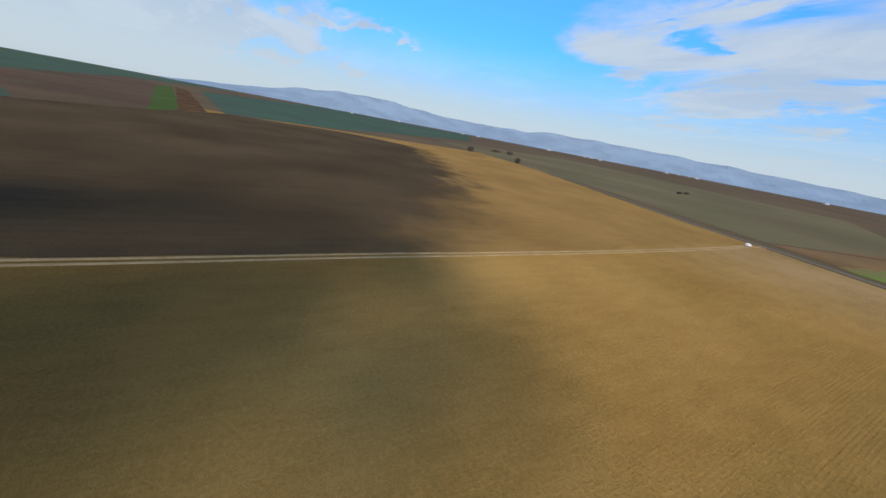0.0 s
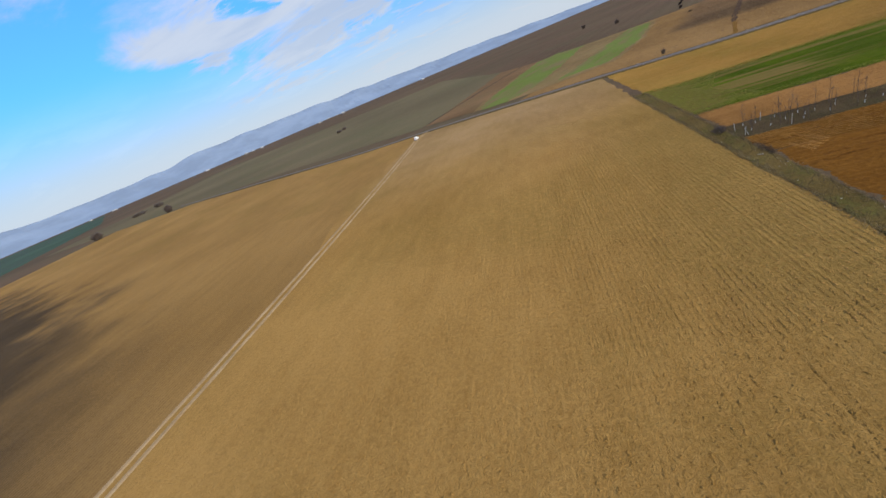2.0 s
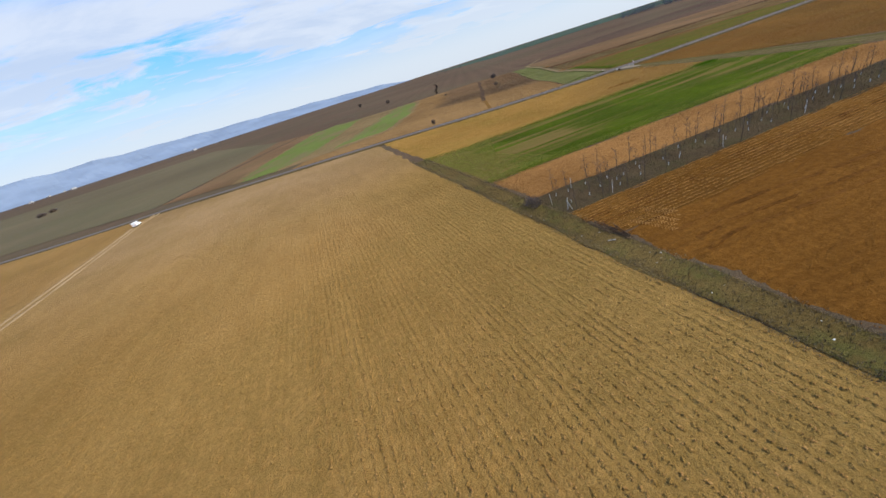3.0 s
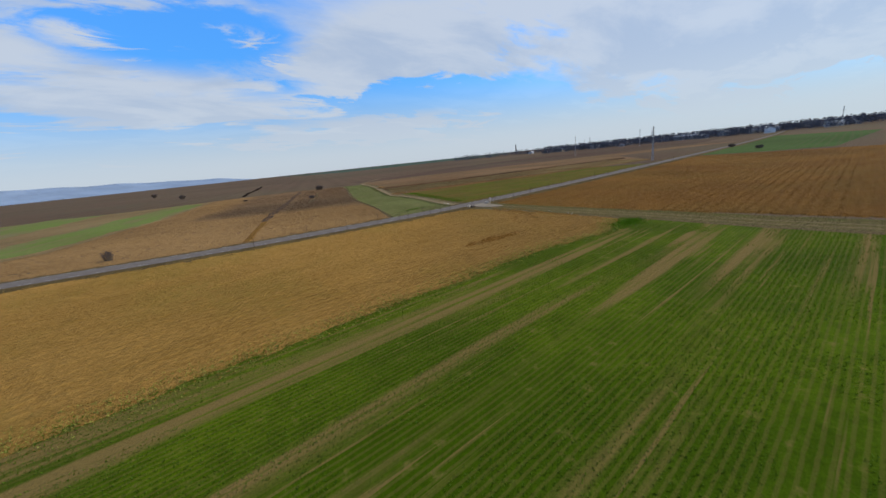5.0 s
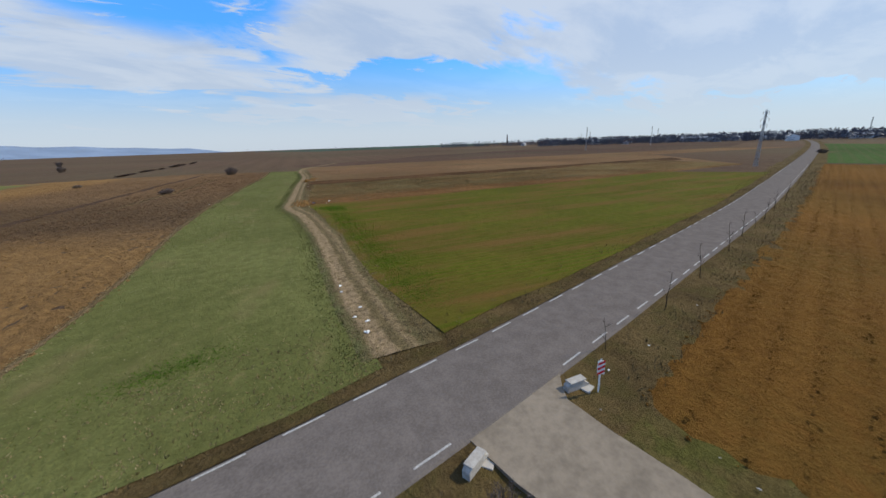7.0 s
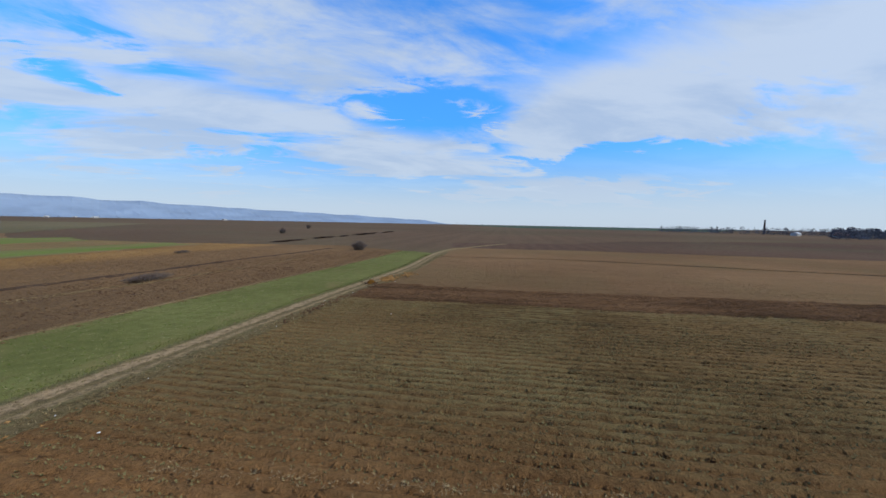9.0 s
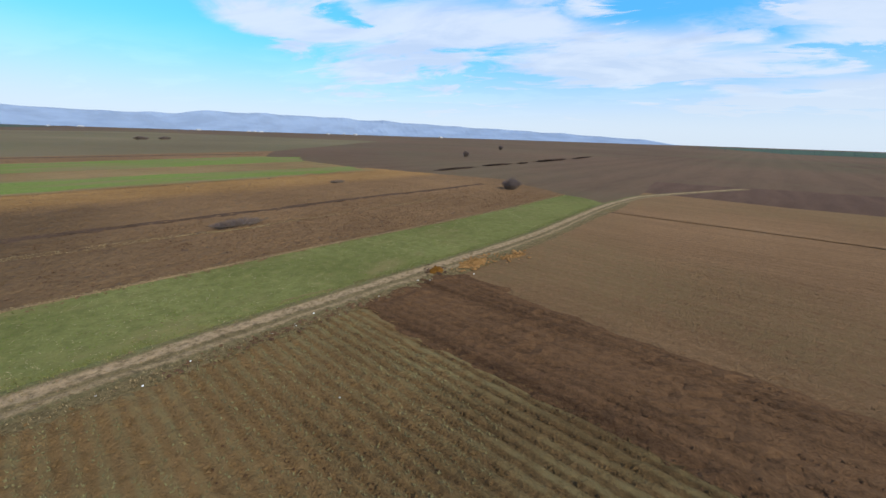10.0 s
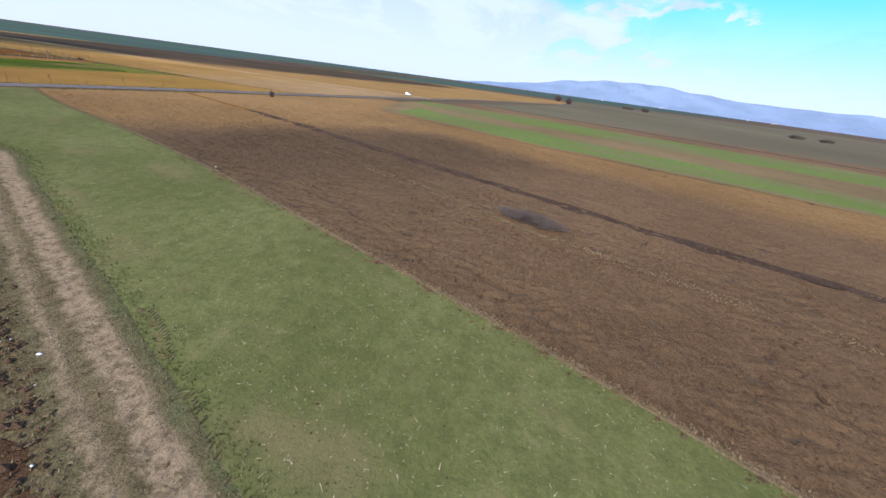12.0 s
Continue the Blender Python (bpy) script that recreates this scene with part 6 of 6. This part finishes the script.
# ---- rubbish, rubble and litter ----
def heap(place, size, turn, material, label, seed, name="heap", category="heap"):
    """A low uneven mound that runs out to nothing at its edge."""
    n = 26
    verts, faces = [], []
    w, d, h = size
    for i in range(n + 1):
        for j in range(n + 1):
            u, v = i / n * 2 - 1, j / n * 2 - 1
            r = math.hypot(u, v) + 0.25 * noise.noise((u * 2 + seed, v * 2, 1))
            z = max(0, 1 - r) ** 0.8 * h * (0.7 + 0.6 * noise.noise((u * 3, v * 3 + seed, 2))) + 0.5 * h * abs(noise.noise((u * 9, v * 9, seed))) * (1 if r < 0.9 else 0)
            verts.append((u * w / 2, v * d / 2, z - 0.02 + (0.0 if r < 1 else -0.06)))
    for i in range(n):
        for j in range(n):
            a = i * (n + 1) + j
            faces.append((a, a + n + 1, a + n + 2, a + 1))
    ob = thing(name, place, label, category)
    ob.rotation_euler.z = radians(turn)
    mesh_object("mound", verts, faces, material, ob)
    return ob


M_strawy = soil("straw_and_clay", (0.10, 0.052, 0.017), (0.23, 0.128, 0.046), None, patch=0.8)
M_clay = soil("orange_clay", (0.13, 0.066, 0.022), (0.31, 0.172, 0.066), None, patch=0.6)
heap((33.6, 83.8, 0.03), (1.5, 1.0, 0.62), 50, M_east, "brown pile of dug earth clods beside the dirt track", 3.0, "earth_pile", "earth pile")
heap((36.0, 87.4, 0.04), (4.4, 1.7, 0.24), 62, M_strawy, "orange-tan rubble and clay heap beside the dirt track", 5.0, "rubble_heap", "rubble heap")
heap((39.4, 91.2, 0.03), (3.2, 1.3, 0.1), 50, M_strawy, "scattered straw and clay rubble at the field edge", 8.0, "rubble_heap", "rubble heap")
heap((17.2, 48.4, 0.05), (4.2, 1.5, 0.28), 58, M_strawy, "orange straw and rubbish dump beside the dirt track", 11.0, "rubbish_heap", "rubbish heap")
for c, n, w in (((36.3, 87.3), 230, 1.5), ((39.0, 90.6), 110, 1.4), ((33.6, 83.8), 90, 0.5), ((17.2, 48.4), 320, 1.8)):
    p = rng.normal(0, 1, (n, 2)) * np.array((w, 0.7))
    a = radians(64)
    spots = np.stack([c[0] + p[:, 0] * math.cos(a) - p[:, 1] * math.sin(a), c[1] + p[:, 0] * math.sin(a) + p[:, 1] * math.cos(a), np.full(n, 0.12)], -1)
    lumps("rubble", "broken clay lumps and stones around the heap", spots, M_furrow if c[0] == 33.6 else M_clay, rng, 0.025, 0.19, 0.7, "rubble")

M_blue = plain("blue_plastic", (0.05, 0.09, 0.22), 0.5, 3.0, 0.2)
M_scrap = plain("white_plastic", (0.72, 0.72, 0.70), 0.6, 4.0, 0.12)


def scrap(place, size, material, label, dice, group="litter by the tracks", name="litter_scrap"):
    """A crumpled piece of plastic or paper."""
    bm = bmesh.new()
    bmesh.ops.create_icosphere(bm, subdivisions=2, radius=1.0)
    k = dice.uniform(0, 50)
    for v in bm.verts:
        v.co *= 0.75 + 0.6 * noise.noise(v.co * 1.6 + Vector((k, 0, 0)))
        v.co.x, v.co.y, v.co.z = v.co.x * size, v.co.y * size * 0.65, max(-0.25, v.co.z) * size * 0.35
    me = bpy.data.meshes.new(name)
    bm.to_mesh(me)
    bm.free()
    me.materials.append(material)
    ob = tagged(new(name, me), label, "litter", group)
    ob.matrix_basis = pose(*place, 0, 0, dice.uniform(0, 360))
    return ob


scrap((20.9, 47.5, 0.14), 0.26, M_scrap, "large crumpled white plastic sack on the brown field", dice, name="sack")
scrap((18.3, 47.4, 0.12), 0.3, M_blue, "crumpled blue plastic tarpaulin at the rubbish dump", dice, name="tarpaulin")
for x, y, r in ((-71.8, -79.1, 0.08), (-71.4, -79.6, 0.1), (-71.9, -80.1, 0.06), (-72.5, -80.3, 0.08), (-71.7, -80.6, 0.07), (-71.6, -78.1, 0.05)):
    scrap((x, y, 0.07), r, M_concrete, "torn pale sheet litter lying in the ditch grass", dice, "litter in the ditch")
fixed = [(28.7, 73.5, 0.16), (34.7, 67.3, 0.12), (7.5, 60.9, 0.16), (2.0, 7.7, 0.3), (2.6, 8.6, 0.22), (3.2, 10.2, 0.2), (4.0, 13.7, 0.25), (3.6, 12.8, 0.16), (2.4, 9.4, 0.18), (19.6, 46.0, 0.12), (17.0, 50.4, 0.14), (16.0, 47.0, 0.15), (22.6, 51.6, 0.1), (18.9, 49.6, 0.12), (36.8, 84.4, 0.14)]
for x, y, r in fixed:
    scrap((x, y, 0.1), r * 0.65, M_scrap, "small white plastic litter lying beside the dirt track", dice)
for i in range(40):
    y = -dice.uniform(1.5, 26)
    side = dice.choice((-1, 1))
    scrap((1.6 + 0.05 * y + side * dice.uniform(1.6, 3.4), y, 0.09), dice.uniform(0.03, 0.085), M_scrap if dice.random() < 0.35 else M_concrete, "small pale litter scattered by the field track", dice)
for i in range(12):
    x = dice.uniform(-22, 20)
    scrap((x, road_y(x) - dice.uniform(2.6, 4.2), 0.08), dice.uniform(0.03, 0.07), M_scrap, "small white litter in the road verge", dice, "litter on the verge")
for i in range(16):
    scrap((-72.4 + dice.uniform(-1.1, 1.1), dice.uniform(-96, -34), 0.06), dice.uniform(0.03, 0.07), M_scrap, "pale litter lying in the ditch grass", dice, "litter in the ditch")
for i in range(26):
    t = dice.random()
    scrap((12.6 + 20 * t + dice.uniform(0.9, 1.8), 40 + 43 * t + dice.uniform(-0.5, 0.5), 0.1), dice.uniform(0.03, 0.08), M_scrap if dice.random() < 0.4 else M_concrete, "small stone or scrap on the track margin", dice, "litter on the track margin")
stones = [(24.6 + 5.6 * t + rng.uniform(0.9, 2.0), 66 + 12 * t + rng.uniform(-0.8, 0.8), 0.09) for t in rng.rand(260)]
lumps("stones", "dark clods and stones along the track edge", stones, M_moist, rng, 0.03, 0.14, 0.7, "stones")

# ---- clouds added out of view to cast shadows on the fields ----
M_cloud = Nodes("cloud_puff", 1.0)
M_cloud.bsdf.inputs["Base Color"].default_value = (0.9, 0.9, 0.9, 1)
M_cloud.bsdf.inputs["Alpha"].default_value = 0.13
M_cloud = M_cloud.material


def cloud(over, size, puffs, seed, height=700.0):
    """A loose flat cloud of overlapping puffs, added out of view on the way from a patch of land to the sun to shade
    it.
    """
    d = random.Random(seed)
    centre = Vector((over[0], over[1], 0)) + SUN_WAY * (height / SUN_WAY.z)
    bm = bmesh.new()
    a = radians(over[2])
    for i in range(puffs):
        r, b = math.sqrt(d.random()), d.uniform(0, math.tau)
        u, v = r * math.cos(b) * size[0], r * math.sin(b) * size[1]
        rad = min(size) * d.uniform(0.16, 0.34) * (1.15 - 0.55 * r)
        m = Matrix.Translation(centre + Vector((u * math.cos(a) - v * math.sin(a), u * math.sin(a) + v * math.cos(a), d.uniform(-12, 12)))) @ Matrix.Diagonal((rad, rad, rad * 0.35, 1))
        bmesh.ops.create_icosphere(bm, subdivisions=2, radius=1.0, matrix=m)
    me = bpy.data.meshes.new("cloud")
    bm.to_mesh(me)
    bm.free()
    me.materials.append(M_cloud)
    return tagged(new("cloud", me), "unseen cloud added to shade the west fields", "cloud", kind="structure")


cloud((-140, -220, 72), (96, 62), 95, 9)
cloud((-122, -184, 66), (46, 30), 44, 4)

# ---- dashes of the edge lines ----
dash = bpy.data.meshes.new("edge_dash")
dash.from_pydata([(-0.62, -0.036, 0), (0.62, -0.036, 0), (0.62, 0.036, 0), (-0.62, 0.036, 0), (-0.6, -0.03, 0.006), (0.6, -0.03, 0.006), (0.6, 0.03, 0.006), (-0.6, 0.03, 0.006)], [],
                 [(4, 5, 6, 7), (0, 1, 5, 4), (1, 2, 6, 5), (2, 3, 7, 6), (3, 0, 4, 7)])
dash.materials.append(M_paint)
x = -62.0
while x < 128:
    a = math.atan2(road_y(x + 0.6) - road_y(x - 0.6), 1.2)
    for s in (-1, 1):
        if s < 0 and 0.6 < x < 4.8:
            continue
        ob = new("edge_dash", dash)
        ob.parent = road
        o = s * (HALF - 0.14)
        ob.location = (x - math.sin(a) * o, road_y(x) + math.cos(a) * o, 0.19 - 0.04 * (HALF - 0.14) / HALF + 0.003)
        ob.rotation_euler.z = a
    x += 2.2
